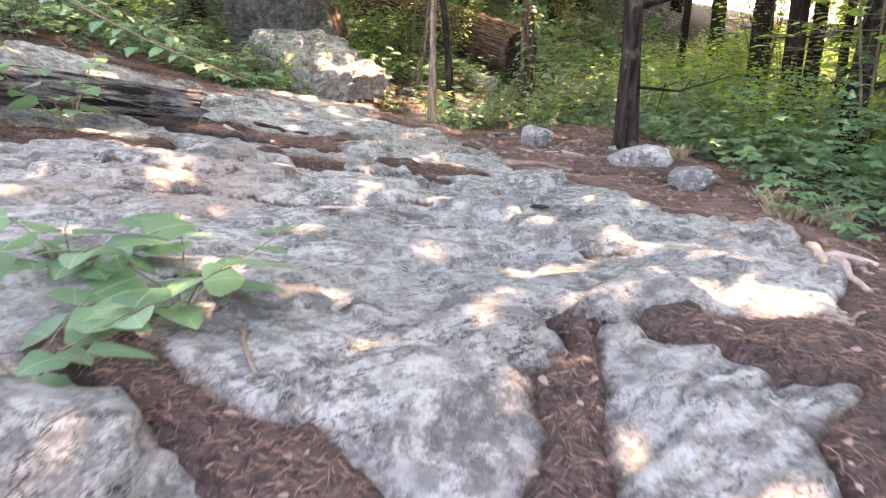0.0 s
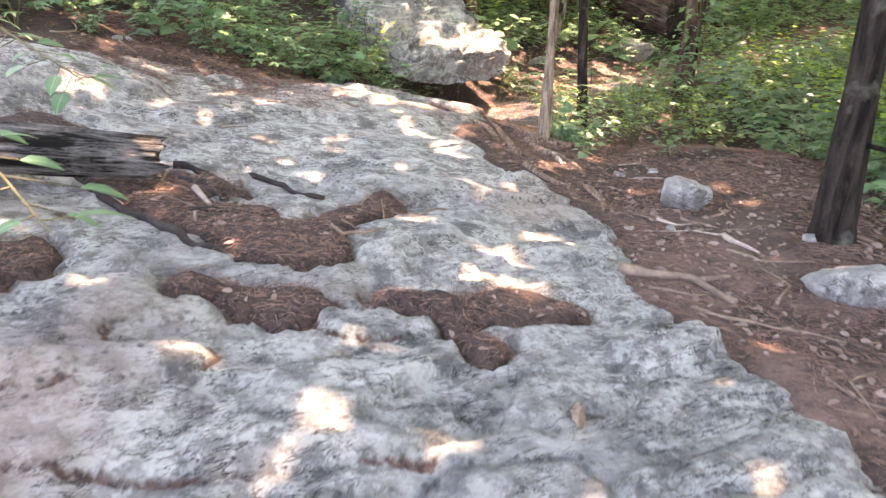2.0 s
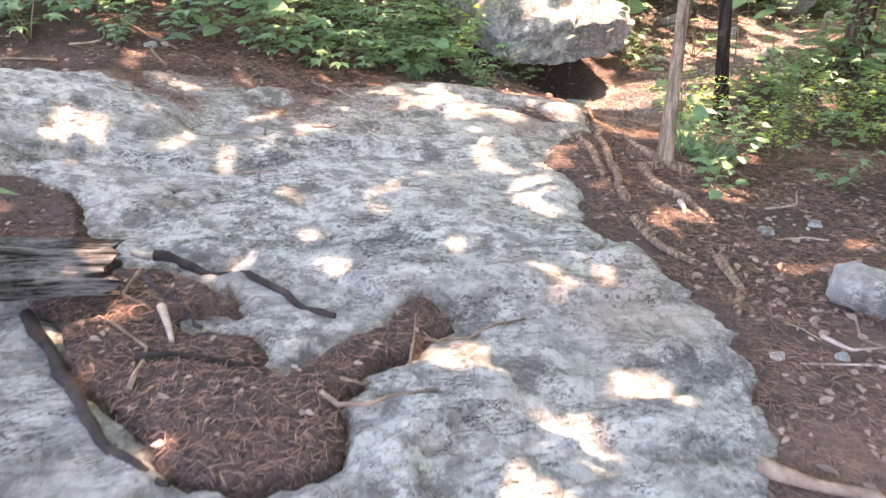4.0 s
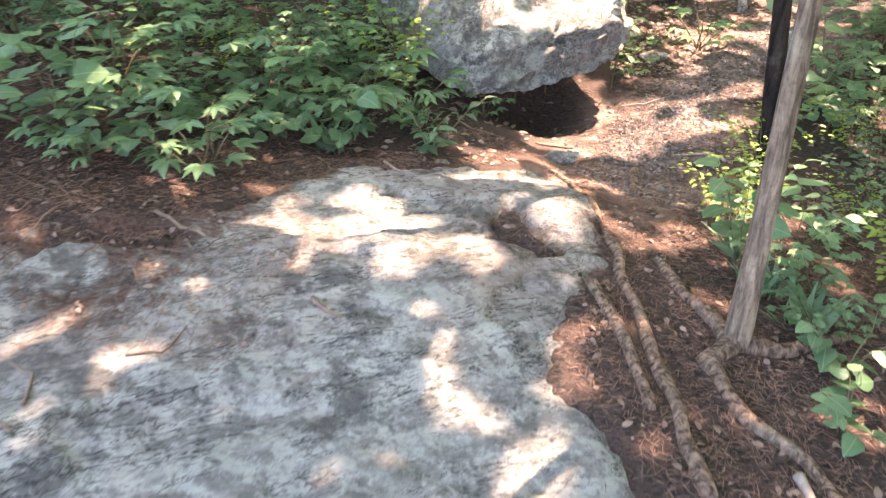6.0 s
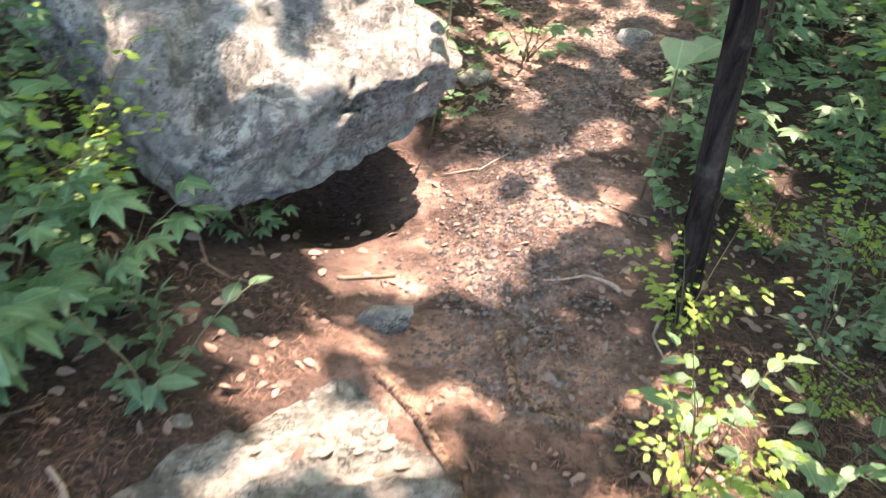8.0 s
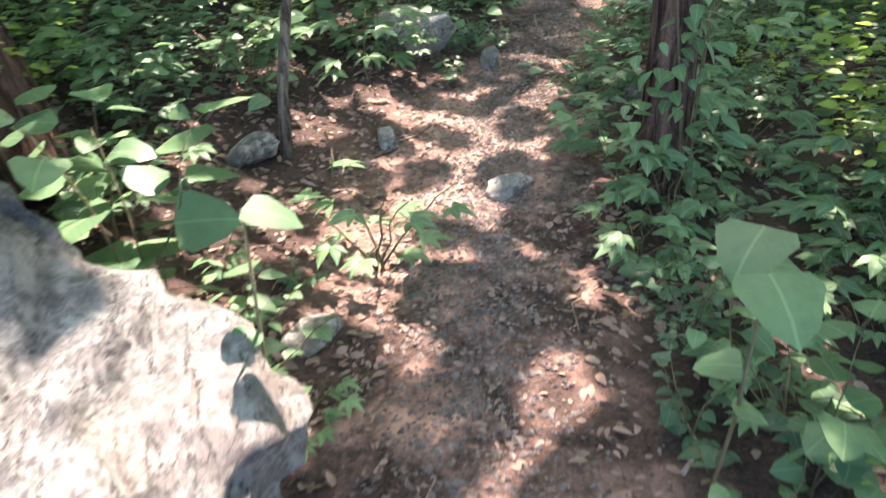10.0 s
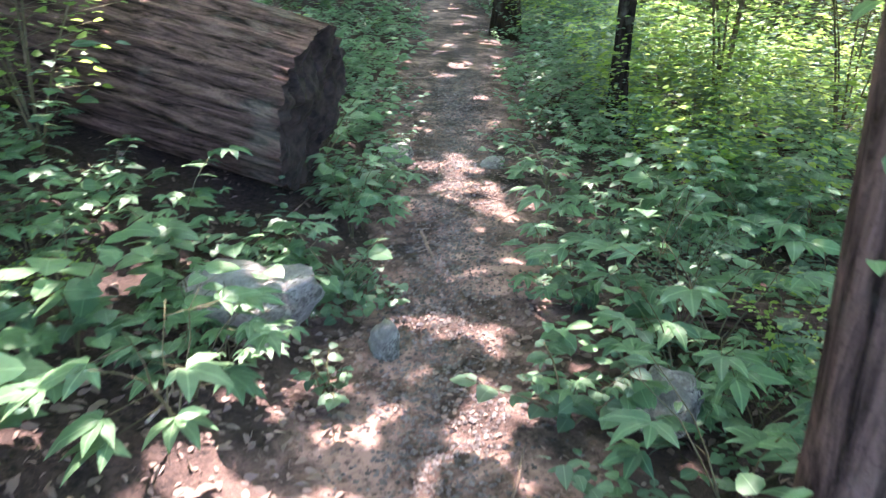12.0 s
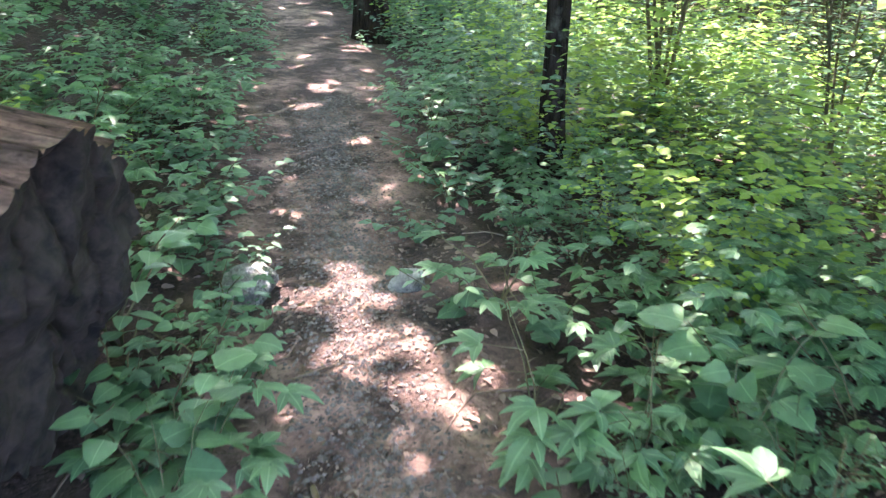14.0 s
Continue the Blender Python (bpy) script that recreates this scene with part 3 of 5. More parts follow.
# ---------------------------------------------------------------- trees
# gaps in the canopy, by the ground that they let the sun reach: x, y, radius
GAPS = ((-0.26, 1.78, 0.13), (0.1, 2.41, 0.08), (0.45, 1.62, 0.13), (0.56, 1.4, 0.15), (0.9, 2.3, 0.17), (1.02, 2.52, 0.17), (-0.16, 4.72, 0.15), (-0.13, 4.1, 0.16), (1.03, 1.96, 0.13), (0.71, 2.94, 0.13), (0.85, 3.4, 0.18),
        (-0.21, 3.4, 0.09), (0.7, 3.76, 0.12), (1.11, 5.87, 0.2), (1.09, 4.75, 0.17), (1.35, 4.4, 0.2), (1.5, 3.7, 0.2), (0.56, 5.05, 0.06), (1.5, 5.0, 0.2),
        (-0.93, 7.56, 0.26), (-1.32, 7.06, 0.13), (-1.28, 6.7, 0.15), (-1.04, 6.72, 0.15), (-0.8, 6.6, 0.12), (-0.68, 6.5, 0.11), (-1.76, 7.2, 0.09), (-1.62, 7.31, 0.05), (-1.75, 6.52, 0.06), (-1.21, 7.84, 0.1), (-1.05, 7.74, 0.15), (-1.67, 7.4, 0.06),
        (-0.47, 7.74, 0.25), (-0.56, 7.24, 0.09), (-0.3, 7.87, 0.2), (-0.67, 7.33, 0.08), (-0.15, 6.62, 0.07), (-0.06, 6.47, 0.1), (-0.9, 8.11, 0.1), (-0.7, 8.22, 0.16), (-1.17, 8.41, 0.16), (-0.72, 9.1, 0.25), (-0.32, 9.34, 0.2), (-0.8, 9.4, 0.15),
        (-0.65, 9.8, 0.16), (-0.4, 9.98, 0.18), (-1.15, 10.15, 0.18), (-1.3, 10.5, 0.18), (-1.0, 9.95, 0.2), (0.1, 11.2, 0.12), (-0.36, 11.3, 0.14), (-0.4, 10.0, 0.12),
        (1.6, 13.4, 0.13), (1.2, 12.63, 0.25), (0.55, 12.27, 0.23), (0.2, 12.03, 0.11), (0.06, 11.8, 0.08), (0.06, 11.43, 0.13), (-0.05, 11.1, 0.12), (-0.39, 11.2, 0.13), (0.18, 10.41, 0.13), (-0.22, 10.92, 0.09), (0.62, 10.59, 0.08), (-0.3, 10.63, 0.06), (-0.08, 10.22, 0.1),
        (0.74, 12.89, 0.11), (0.15, 11.58, 0.08), (1.7, 13.41, 0.12), (0.6, 13.33, 0.13), (1.48, 12.6, 0.1), (1.41, 12.88, 0.17), (2.4, 14.42, 0.25), (2.74, 14.81, 0.1), (2.82, 15.27, 0.11), (3.71, 15.77, 0.13), (6.36, 19.34, 0.3), (5.09, 18.39, 0.24), (4.9, 16.51, 0.22), (3.81, 14.14, 0.17),
        (-0.6, 11.55, 0.18), (-0.9, 10.75, 0.2), (-0.35, 12.5, 0.2), (0.3, 13.9, 0.25), (0.5, 14.6, 0.3), (0.0, 12.75, 0.18), (0.49, 11.6, 0.06), (3.2, 13.5, 0.2), (-0.1, 8.4, 0.25), (0.1, 7.8, 0.25), (0.9, 10.4, 0.25), (-0.3, 15.5, 0.35), (-1.0, 16.8, 0.4),
        (-0.9, 12.3, 0.28), (-1.4, 13.0, 0.3), (-0.6, 13.4, 0.22), (-1.05, 9.6, 0.22), (-1.2, 10.3, 0.2), (-1.4, 11.0, 0.25), (-0.95, 11.3, 0.2), (-1.25, 9.4, 0.2), (-1.6, 9.5, 0.14))
# the widest sunlit stretches of the trail: x, y, radius
SUNNY = ((1.2, 12.65, 0.24), (2.4, 14.44, 0.24), (0.58, 12.27, 0.22), (-0.9, 7.6, 0.2))


def in_gap(x, y):
    wob = 0.1 * fbm(np.array(x * 3.0), np.array(y * 3.0), 51, 2)
    return any(math.hypot(x - a, y - b) < r + (0.1 if b > 8.3 else 0.06 if b > 6 else 0.015) + wob * (0.4 + r) for a, b, r in GAPS + SUNNY)


def trunk_pieces(rng, height, radius, lean=(0, 0), flare=1.5, sides=12, limbs=5, first=2.2, crook=0.04):
    n = 14
    pts, rad = [], []
    for i in range(n):
        t = i / (n - 1)
        pts.append(Vector((lean[0] * t * height + rng.normal(0, crook) * min(1, 3 * t), lean[1] * t * height + rng.normal(0, crook) * min(1, 3 * t), t * height - 0.12 * (1 - t))))
        rad.append(radius * (1 - 0.8 * t) * (1 + (flare - 1) * math.exp(-t * height / 0.22)))
    pts.insert(1, pts[0].lerp(pts[1], 0.25) + Vector((0, 0, 0)))
    rad.insert(1, radius * (1 + (flare - 1) * 0.4))
    trunk = tube(pts, rad, sides, 0.12, rng)
    arms, tips = [], []
    for k in range(limbs):
        t = (first + (height * 0.92 - first) * (k + rng.random() * 0.7) / max(limbs, 1)) / height
        i = min(int(t * (n - 1)) + 1, n - 1)
        p = pts[i]
        az = rng.random() * 6.283
        reach = (0.22 + 0.2 * rng.random()) * height * (1.1 - 0.6 * t)
        q = [p, p + Vector((math.cos(az), math.sin(az), 0.35)) * reach * 0.5, p + Vector((math.cos(az + 0.2), math.sin(az + 0.2), 0.4)) * reach]
        arms.append(tube(q, [radius * 0.3 * (1 - 0.6 * t), radius * 0.2 * (1 - 0.6 * t), 0.012], 5))
        tips += [q[1], q[2]]
    return trunk, arms, tips + [pts[-1]]


def tree(name, rng, height, radius, bark, label, leaves=900, leaf=0.13, crown_mat=LEAF_CROWN, crown_r=1.5, crown=True, **kw):
    """A tree at the origin: trunk, with limbs and a crown of loose leaf sprays as parts."""
    trunk, arms, tips = trunk_pieces(rng, height, radius, **kw)
    ob = mesh_object(name, *trunk, bark)
    tagged(ob, label, "tree", "forest trees")
    for arm in arms:
        child(mesh_object("limb", *arm, bark), ob)
    if crown:
        o, w, s = [], [], []
        for _ in range(leaves):
            c = tips[rng.integers(len(tips))]
            d = rng.normal(0, 1, 3) * (crown_r * 0.55, crown_r * 0.55, crown_r * 0.3)
            o.append(np.array(c) + d), w.append((rng.normal(), rng.normal(), -0.3)), s.append(leaf * (0.6 + 0.8 * rng.random()))
        child(mesh_object("crown", *leaves_mesh(o, w, s, "plain", rng), crown_mat), ob)
    return ob


def at(x, y, turn=0.0, dz=0.0, size=1.0):
    z = float(ground_z(x, y)) + dz
    return Matrix.Translation((x, y, z)) @ Matrix.Rotation(turn, 4, "Z") @ Matrix.Scale(size, 4)


rng = np.random.default_rng(7)
NEAR = []


def near_tree(x, y, height, radius, bark, label, **kw):
    ob = tree("tree", rng, height, radius, bark, label, crown=False, **kw)
    ob.location = stick_to_ground(x, y)
    NEAR.append(ob)
    return ob


near_tree(-0.12, 7.1, 6.5, 0.034, PALE_BARK, "slender tan-barked tree with exposed roots beside the rock slab", flare=1.9, lean=(0.008, 0.03), limbs=3, first=2.6, crook=0.02)
near_tree(1.3, 5.35, 10, 0.068, DARK_BARK, "dark-barked forest tree at the edge of the slab", lean=(-0.02, 0.0), first=1.15, flare=1.9)
near_tree(3.4, 6.3, 11, 0.1, DARK_BARK, "dark-barked tree with dead lower branches", first=1.0, lean=(0.03, 0))
near_tree(0.12, 8.9, 8, 0.047, DARK_BARK, "thin dark tree trunk beside the trail", first=2.6, lean=(-0.1, 0.02))
near_tree(1.2, 11.42, 11, 0.108, RED_BARK, "stout red-brown tree wrapped in climbing leaves by the trail", flare=1.35, first=3.0, lean=(0.02, 0.03))
near_tree(4.8, 15.5, 9, 0.085, DARK_BARK, "thin black tree trunk in yellow-green undergrowth", first=3.0)
near_tree(7.0, 19.9, 12, 0.2, BARK, "tree trunk at the bend of the trail", first=3.0)
near_tree(4.7, 26.3, 13, 0.25, BARK, "brown-barked forest tree uphill of the trail", first=3.0)
near_tree(6.2, 12.9, 12, 0.13, DARK_BARK, "dark-barked forest tree downhill of the trail", first=2.5)
near_tree(-4.4, 8.8, 12, 0.17, BARK, "brown-barked forest tree on the bank", first=3.0)
near_tree(-3.4, 12.8, 11, 0.15, BARK, "brown-barked forest tree on the bank", first=3.0)
near_tree(5.0, 11.0, 12, 0.15, BARK, "brown-barked forest tree downhill of the trail", first=3.0)
near_tree(-3.6, 1.5, 11, 0.16, BARK, "brown-barked forest tree above the slab", first=3.0)
near_tree(4.3, 2.2, 12, 0.16, DARK_BARK, "dark-barked forest tree below the slab", first=3.0)

# unseen canopy, added along the sun's rays to shade the ground outside the gaps: each spray belongs to the tree that it
# stands nearest
shade_crowns = [([], [], []) for _ in NEAR]
feet = np.array([(o.location.x, o.location.y) for o in NEAR])
for gx in np.arange(-6.5, 8.5, 0.25):
    for gy in np.arange(-2.0, 22.0, 0.25):
        gx2, gy2 = gx + rng.uniform(-0.12, 0.12), gy + rng.uniform(-0.12, 0.12)
        side = abs(float(trail_offset(gx2, gy2))) if gy2 > 7 else abs(gx2 + 0.6)
        reach = 4.6 if gx2 < 0 and gy2 < 12 else 8.0 if gy2 < 10 else 3.4 if gy2 < 12 else 2.8 if gx2 < 1 or gy2 < 15.0 else 2.0
        if in_gap(gx2, gy2) or side > reach or rng.random() < 0.02 + 0.08 * min(max(side - 0.9, 0), 2.0) * (gy2 > 9.5 or gx2 > 1.5):
            continue
        h = rng.uniform(4.6, 8.0)
        p = stick_to_ground(gx2, gy2, 0.05) + TO_SUN * (h / TO_SUN.z)
        k = int(np.argmin(np.hypot(feet[:, 0] - p.x, feet[:, 1] - p.y)))
        o = NEAR[k].location
        for _ in range(4):
            q = Vector(rng.normal(0, 0.09, 3))
            shade_crowns[k][0].append((p.x - o.x + q.x, p.y - o.y + q.y, p.z - o.z + q.z))
            shade_crowns[k][1].append((rng.normal(), rng.normal(), -0.2))
            shade_crowns[k][2].append(rng.uniform(0.25, 0.36))
for ob, (o, w, s) in zip(NEAR, shade_crowns):
    if o:
        child(mesh_object("crown", *leaves_mesh(o, w, s, "wide", rng), LEAF_CROWN), ob)

# the woods beyond
protos = [tree("tree", rng, rng.uniform(10, 14), rng.uniform(0.11, 0.2), (BARK, DARK_BARK)[k % 2], "tall forest tree with a leafy crown among dense woods", 1500, 0.3, (LEAF_CROWN, LEAF_SUN)[k % 2], 1.9, limbs=7, first=2.5) for k in range(5)]
WOODS = []
tries = 0
while len(WOODS) < 130 and tries < 6000:
    tries += 1
    x, y = rng.uniform(-18, 30), rng.uniform(-6, 44)
    gx, gy = x - TO_SUN.x * 9, y - TO_SUN.y * 9
    d = abs(float(trail_offset(x, y)))
    if x < -9 or (x < -4 and y < 9) or y < 3 or (-4 < x < 3.2 and -2 < y < 9) or (y > 7 and d < 2.2) or any(-2.6 < float(trail_offset(x - TO_SUN.x * h, y - TO_SUN.y * h)) < (2.6 if y - TO_SUN.y * h < 12 else 3.6) and -2 < y - TO_SUN.y * h < 22 for h in (3.5, 6.0, 9.0, 12.0)):
        continue
    if any(math.hypot(x - a, y - b) < 1.3 for a, b in WOODS):
        continue
    WOODS.append((x, y))
for k, (x, y) in enumerate(WOODS):
    m = at(x, y, rng.random() * 6.28, 0, rng.uniform(0.75, 1.15))
    if k < len(protos):
        protos[k].matrix_basis = m
    elif not any(math.hypot(x - TO_SUN.x / TO_SUN.z * h - a, y - TO_SUN.y / TO_SUN.z * h - b) < 2.0 for h in (5, 7, 9) for a, b, r in SUNNY):
        copy_thing(protos[k % len(protos)], m)


# ---------------------------------------------------------------- undergrowth
rng = np.random.default_rng(11)
LOW = [plant("undergrowth_plant", rng, 0.26, 5, 0.075, "oval", LEAF, 7, 0.9),
       plant("undergrowth_plant", rng, 0.34, 4, 0.085, "broad", LEAF_BIG, 6, 0.7),
       plant("undergrowth_plant", rng, 0.3, 5, 0.08, "pointed", LEAF_BIG, 3, 0.8, 5),
       plant("undergrowth_plant", rng, 0.2, 6, 0.055, "broad", LEAF, 7, 1.1)]
SHRUB = [plant("shrub", rng, 0.85, 8, 0.075, "plain", LEAF, 30, 0.65, thick=0.005, reach=0.16),
         plant("shrub", rng, 1.1, 7, 0.08, "plain", LEAF_SUN, 34, 0.55, thick=0.006, reach=0.22),
         plant("shrub", rng, 0.7, 8, 0.085, "plain", LEAF_BIG, 7, 0.8, 5, thick=0.005, reach=0.1)]
SAPLING = [plant("sapling", rng, 2.6, 5, 0.11, "plain", LEAF_SUN, 110, 0.3, thick=0.012, reach=0.65),
           plant("sapling", rng, 3.2, 5, 0.11, "plain", LEAF, 110, 0.28, thick=0.013, reach=0.7),
           plant("sapling", rng, 2.2, 6, 0.1, "wide", LEAF_SUN, 80, 0.4, thick=0.011, reach=0.6)]
BROAD = [plant("broadleaf_seedling", rng, 0.62, 3, 0.13, "heart", LEAF_BIG, 7, 0.4, thick=0.004, reach=0.05),
         plant("broadleaf_seedling", rng, 0.45, 4, 0.12, "oval", LEAF_BIG, 7, 0.7, thick=0.004)]
FANS = [plant("fan_leaved_seedling", rng, 0.42, 5, 0.135, "pointed", LEAF_BIG, 3, 0.8, 5, thick=0.004),
        plant("fan_leaved_seedling", rng, 0.5, 4, 0.145, "pointed", LEAF_BIG, 3, 0.7, 5, thick=0.004)]
SPRAY = [plant("maple_seedling", rng, 0.2, 5, 0.17, "heart", LEAF_BIG, 4, 2.0, thick=0.004, reach=0.05),
         plant("maple_seedling", rng, 0.42, 5, 0.13, "broad", LEAF_BIG, 6, 1.1, thick=0.004, reach=0.05)]
for kinds, label, cat, group in ((LOW, "low green leafy plant growing in the forest soil", "plant", "undergrowth"),
                                 (SHRUB, "leafy green shrub on the forest floor", "shrub", "shrubs"),
                                 (SAPLING, "young broadleaf sapling in the woods", "sapling", "saplings"),
                                 (BROAD, "seedling with broad heart-shaped green leaves beside the trail", "seedling", "broadleaf seedlings"),
                                 (FANS, "seedling with fans of five pointed green leaflets", "seedling", "fan-leaved seedlings"),
                                 (SPRAY, "maple seedling with large pale green leaves over the rock", "seedling", "maple seedlings")):
    for ob in kinds:
        tagged(ob, label, cat, group)
USED = set()


def grow(kinds, x, y, size=1.0, turn=None, dz=-0.01):
    ob = kinds[int(rng.integers(len(kinds)))]
    m = at(x, y, rng.random() * 6.28 if turn is None else turn, dz, size)
    if ob.name in USED:
        return copy_thing(ob, m)
    USED.add(ob.name)
    ob.matrix_basis = m
    return ob


def free(x, y, margin):
    """Clear of the slab, of the trail and of where one walks."""
    if 0 < y < 8.8 and slab_inside(np.array(x), np.array(y)) > -margin * 0.6:
        return False
    if y < 1.3 and abs(x) < 1.8:
        return False
    if -2.9 < x < -0.75 and 9.0 < y < 11.2:
        return False
    if x < 1.6 and abs((x - 1.45) * 0.73 + (y - 14.6) * 0.69) < 0.62:
        return False
    if (-1.2 < x < -0.3 and 10.0 < y < 11.3) or (11.2 < y < 13.1 and -0.95 < float(trail_offset(x, y)) < 0):
        return False
    return not (y > 6.8 and abs(float(trail_offset(x, y))) < 0.3 + margin)


def spots(count, box, margin, test=None):
    out = []
    for _ in range(count * 14):
        if len(out) >= count:
            break
        x, y = rng.uniform(box[0], box[1]), rng.uniform(box[2], box[3])
        if free(x, y, margin) and (not test or test(x, y)):
            out.append((x, y))
    return out


def scatter(kinds, count, box, margin, lo, hi, test=None):
    for x, y in spots(count, box, margin, test):
        grow(kinds, x, y, rng.uniform(lo, hi))


def mass(name, proto, places, lo, hi, label):
    """Many plants of one kind that nobody could count, as one mesh."""
    me = proto.children[0].data
    v = np.empty(len(me.vertices) * 3)
    me.vertices.foreach_get("co", v)
    v = v.reshape(-1, 3)
    f0 = np.empty(len(me.polygons) * 3, int)
    me.polygons.foreach_get("vertices", f0)
    f0 = f0.reshape(-1, 3)
    vs, fs = [], []
    for k, (x, y) in enumerate(places):
        a, s = rng.random() * 6.28, rng.uniform(lo, hi)
        c, sn = math.cos(a) * s, math.sin(a) * s
        w = np.stack((v[:, 0] * c - v[:, 1] * sn + x, v[:, 0] * sn + v[:, 1] * c + y, v[:, 2] * s + float(ground_z(x, y))), -1)
        vs.append(w), fs.append(f0 + k * len(v))
    ob = mark_blades(mesh_object(name, np.concatenate(vs), np.concatenate(fs), me.materials[0]), SHAPE_OF[proto.name])
    return tagged(ob, label, "undergrowth", kind="stuff")


def left_bank(x, y):
    return float(trail_offset(x, y)) < 0


def right_side(x, y):
    return float(trail_offset(x, y)) > 0


# single plants that stand out beside the way
for x, y, kind, size in ((-0.64, 1.8, SPRAY[:1], 0.85), (-0.95, 1.86, SPRAY[:1], 0.85), (-0.82, 1.42, SPRAY[:1], 0.75), (-1.85, 3.75, SPRAY[1:], 1.0), (-2.3, 3.55, SPRAY[1:], 1.1), (-2.75, 3.9, SPRAY[1:], 1.2),
                         (-1.95, 8.85, SHRUB, 0.55), (-2.25, 9.05, SHRUB, 0.65), (-2.0, 9.25, SHRUB, 0.5), (-2.45, 9.5, SHRUB, 0.7), (-3.1, 6.5, LOW, 1.0), (-3.0, 6.9, LOW, 1.1), (-2.6, 7.1, BROAD, 0.8), (-2.2, 7.85, LOW, 1.2), (-2.0, 8.5, LOW, 1.1), (-2.65, 8.3, SHRUB, 0.6), (-2.3, 8.5, FANS, 0.9), (-2.25, 8.05, LOW, 1.1),
                         (-1.78, 8.8, FANS, 0.7), (-1.6, 8.4, LOW, 0.7), (-1.5, 9.1, LOW, 0.6), (-2.0, 8.15, FANS, 0.8), (-2.6, 7.7, SHRUB, 0.6), (-1.95, 8.9, BROAD, 0.6),
                         (0.05, 8.75, SHRUB, 0.75), (-0.12, 8.05, SHRUB, 0.7), (0.1, 7.75, SHRUB, 0.75), (0.6, 8.8, SHRUB, 0.9), (-0.1, 7.65, BROAD, 0.9), (0.15, 7.5, BROAD, 0.9), (0.2, 7.05, LOW, 0.8), (0.15, 6.75, LOW, 0.7), (0.15, 7.3, SHRUB, 0.5), (0.35, 8.2, BROAD, 1.2), (0.5, 7.6, SHRUB, 0.8), (0.02, 8.35, BROAD, 1.2),
                         (-1.02, 10.7, BROAD[:1], 1.5), (-0.88, 10.62, BROAD[1:], 1.2), (-0.75, 10.78, LOW, 0.5), (-0.85, 11.1, BROAD[1:], 0.8), (-0.6, 11.05, LOW, 0.5), (-1.15, 11.25, BROAD[:1], 1.2), (-0.8, 10.5, LOW, 0.8), (-0.72, 10.3, LOW, 0.6), (0.3, 9.95, LOW, 0.8), (0.55, 10.3, SHRUB, 0.6), (0.5, 9.7, BROAD[:1], 0.95), (0.6, 9.4, SHRUB, 0.7), (0.6, 10.6, LOW, 1.0), (0.75, 10.2, FANS, 0.9),
                         (2.3, 12.95, FANS, 1.2), (2.35, 12.55, FANS, 1.3), (1.95, 12.4, FANS, 1.0), (2.1, 12.15, FANS, 1.2), (0.75, 13.05, LOW, 0.8), (1.12, 13.6, LOW, 0.9), (0.9, 14.0, FANS, 0.7), (1.3, 13.55, LOW, 0.6), (0.2, 13.0, FANS, 1.1), (0.0, 13.4, BROAD, 1.0), (-0.3, 12.9, BROAD, 1.0),
                         (2.55, 13.85, FANS, 1.0), (2.75, 13.6, FANS, 1.0), (1.5, 14.3, BROAD, 0.9), (1.62, 14.4, FANS, 0.8), (1.75, 14.6, LOW, 1.0), (3.1, 14.5, LOW, 1.2), (3.05, 13.4, BROAD, 1.2), (3.35, 13.05, FANS, 1.3), (1.75, 15.15, LOW, 1.3), (2.2, 15.7, SHRUB, 0.5), (1.8, 12.2, BROAD, 0.9), (1.55, 11.9, FANS, 1.1), (0.95, 11.4, FANS, 0.9), (0.95, 11.0, LOW, 1.1)):
    grow(kind, x, y, size)
for x, y, size in ((-2.15, 8.75, 0.85), (-2.45, 8.45, 0.95), (-2.85, 8.0, 0.95), (-3.25, 7.6, 1.0), (-3.6, 7.1, 1.0), (-2.5, 9.1, 1.1), (-3.1, 8.7, 1.2), (-3.7, 8.0, 1.2), (-4.0, 6.6, 1.1), (-3.6, 9.4, 1.2), (-4.4, 7.4, 1.2)):
    grow(SHRUB[:1] + SHRUB[2:], x, y, size)
scatter(LOW, 36, (-4.5, -1.2, 5.5, 9.3), 0.3, 0.7, 1.2)
scatter(LOW, 120, (-1.8, 4.5, 11.0, 18), 0.02, 0.6, 1.2, left_bank)
scatter(LOW, 110, (0.0, 6, 7.0, 18), 0.03, 0.7, 1.3, right_side)
scatter(SHRUB, 40, (-3.5, 6, 11.0, 20), 0.4, 0.4, 0.75, left_bank)
scatter(SHRUB, 90, (0.4, 8, 7.2, 19), 0.3, 0.45, 0.9, right_side)
scatter(FANS, 30, (0.3, 6, 9, 17), 0.1, 0.7, 1.1, right_side)
scatter(FANS, 25, (-2.5, 4, 10.8, 17), 0.1, 0.6, 1.0, left_bank)
scatter(SAPLING, 45, (3.5, 15, 6, 24), 2.6, 0.6, 1.1, right_side)
scatter(SAPLING, 60, (-9, 16, 14, 32), 1.4, 0.8, 1.5)
scatter(SAPLING, 22, (3.2, 12, 5, 12), 1.0, 0.6, 1.1)
scatter(SAPLING, 18, (-9, -4, 5, 16), 1.0, 0.7, 1.2)
for ob in LOW:
    mass("undergrowth", ob, spots(150, (-4, 12, 10.3, 26), 0.08, None) + spots(90, (2.5, 11, 12.5, 22), 0.5, right_side) + spots(130, (-4, 6, 11.0, 22), 0.05, left_bank) + spots(190, (1.7, 9, 3.0, 11), 0.4, None) + spots(26, (-6, -1.8, 5.5, 10), 0.5, None), 0.7, 1.4, "dense low green undergrowth covering the forest floor")
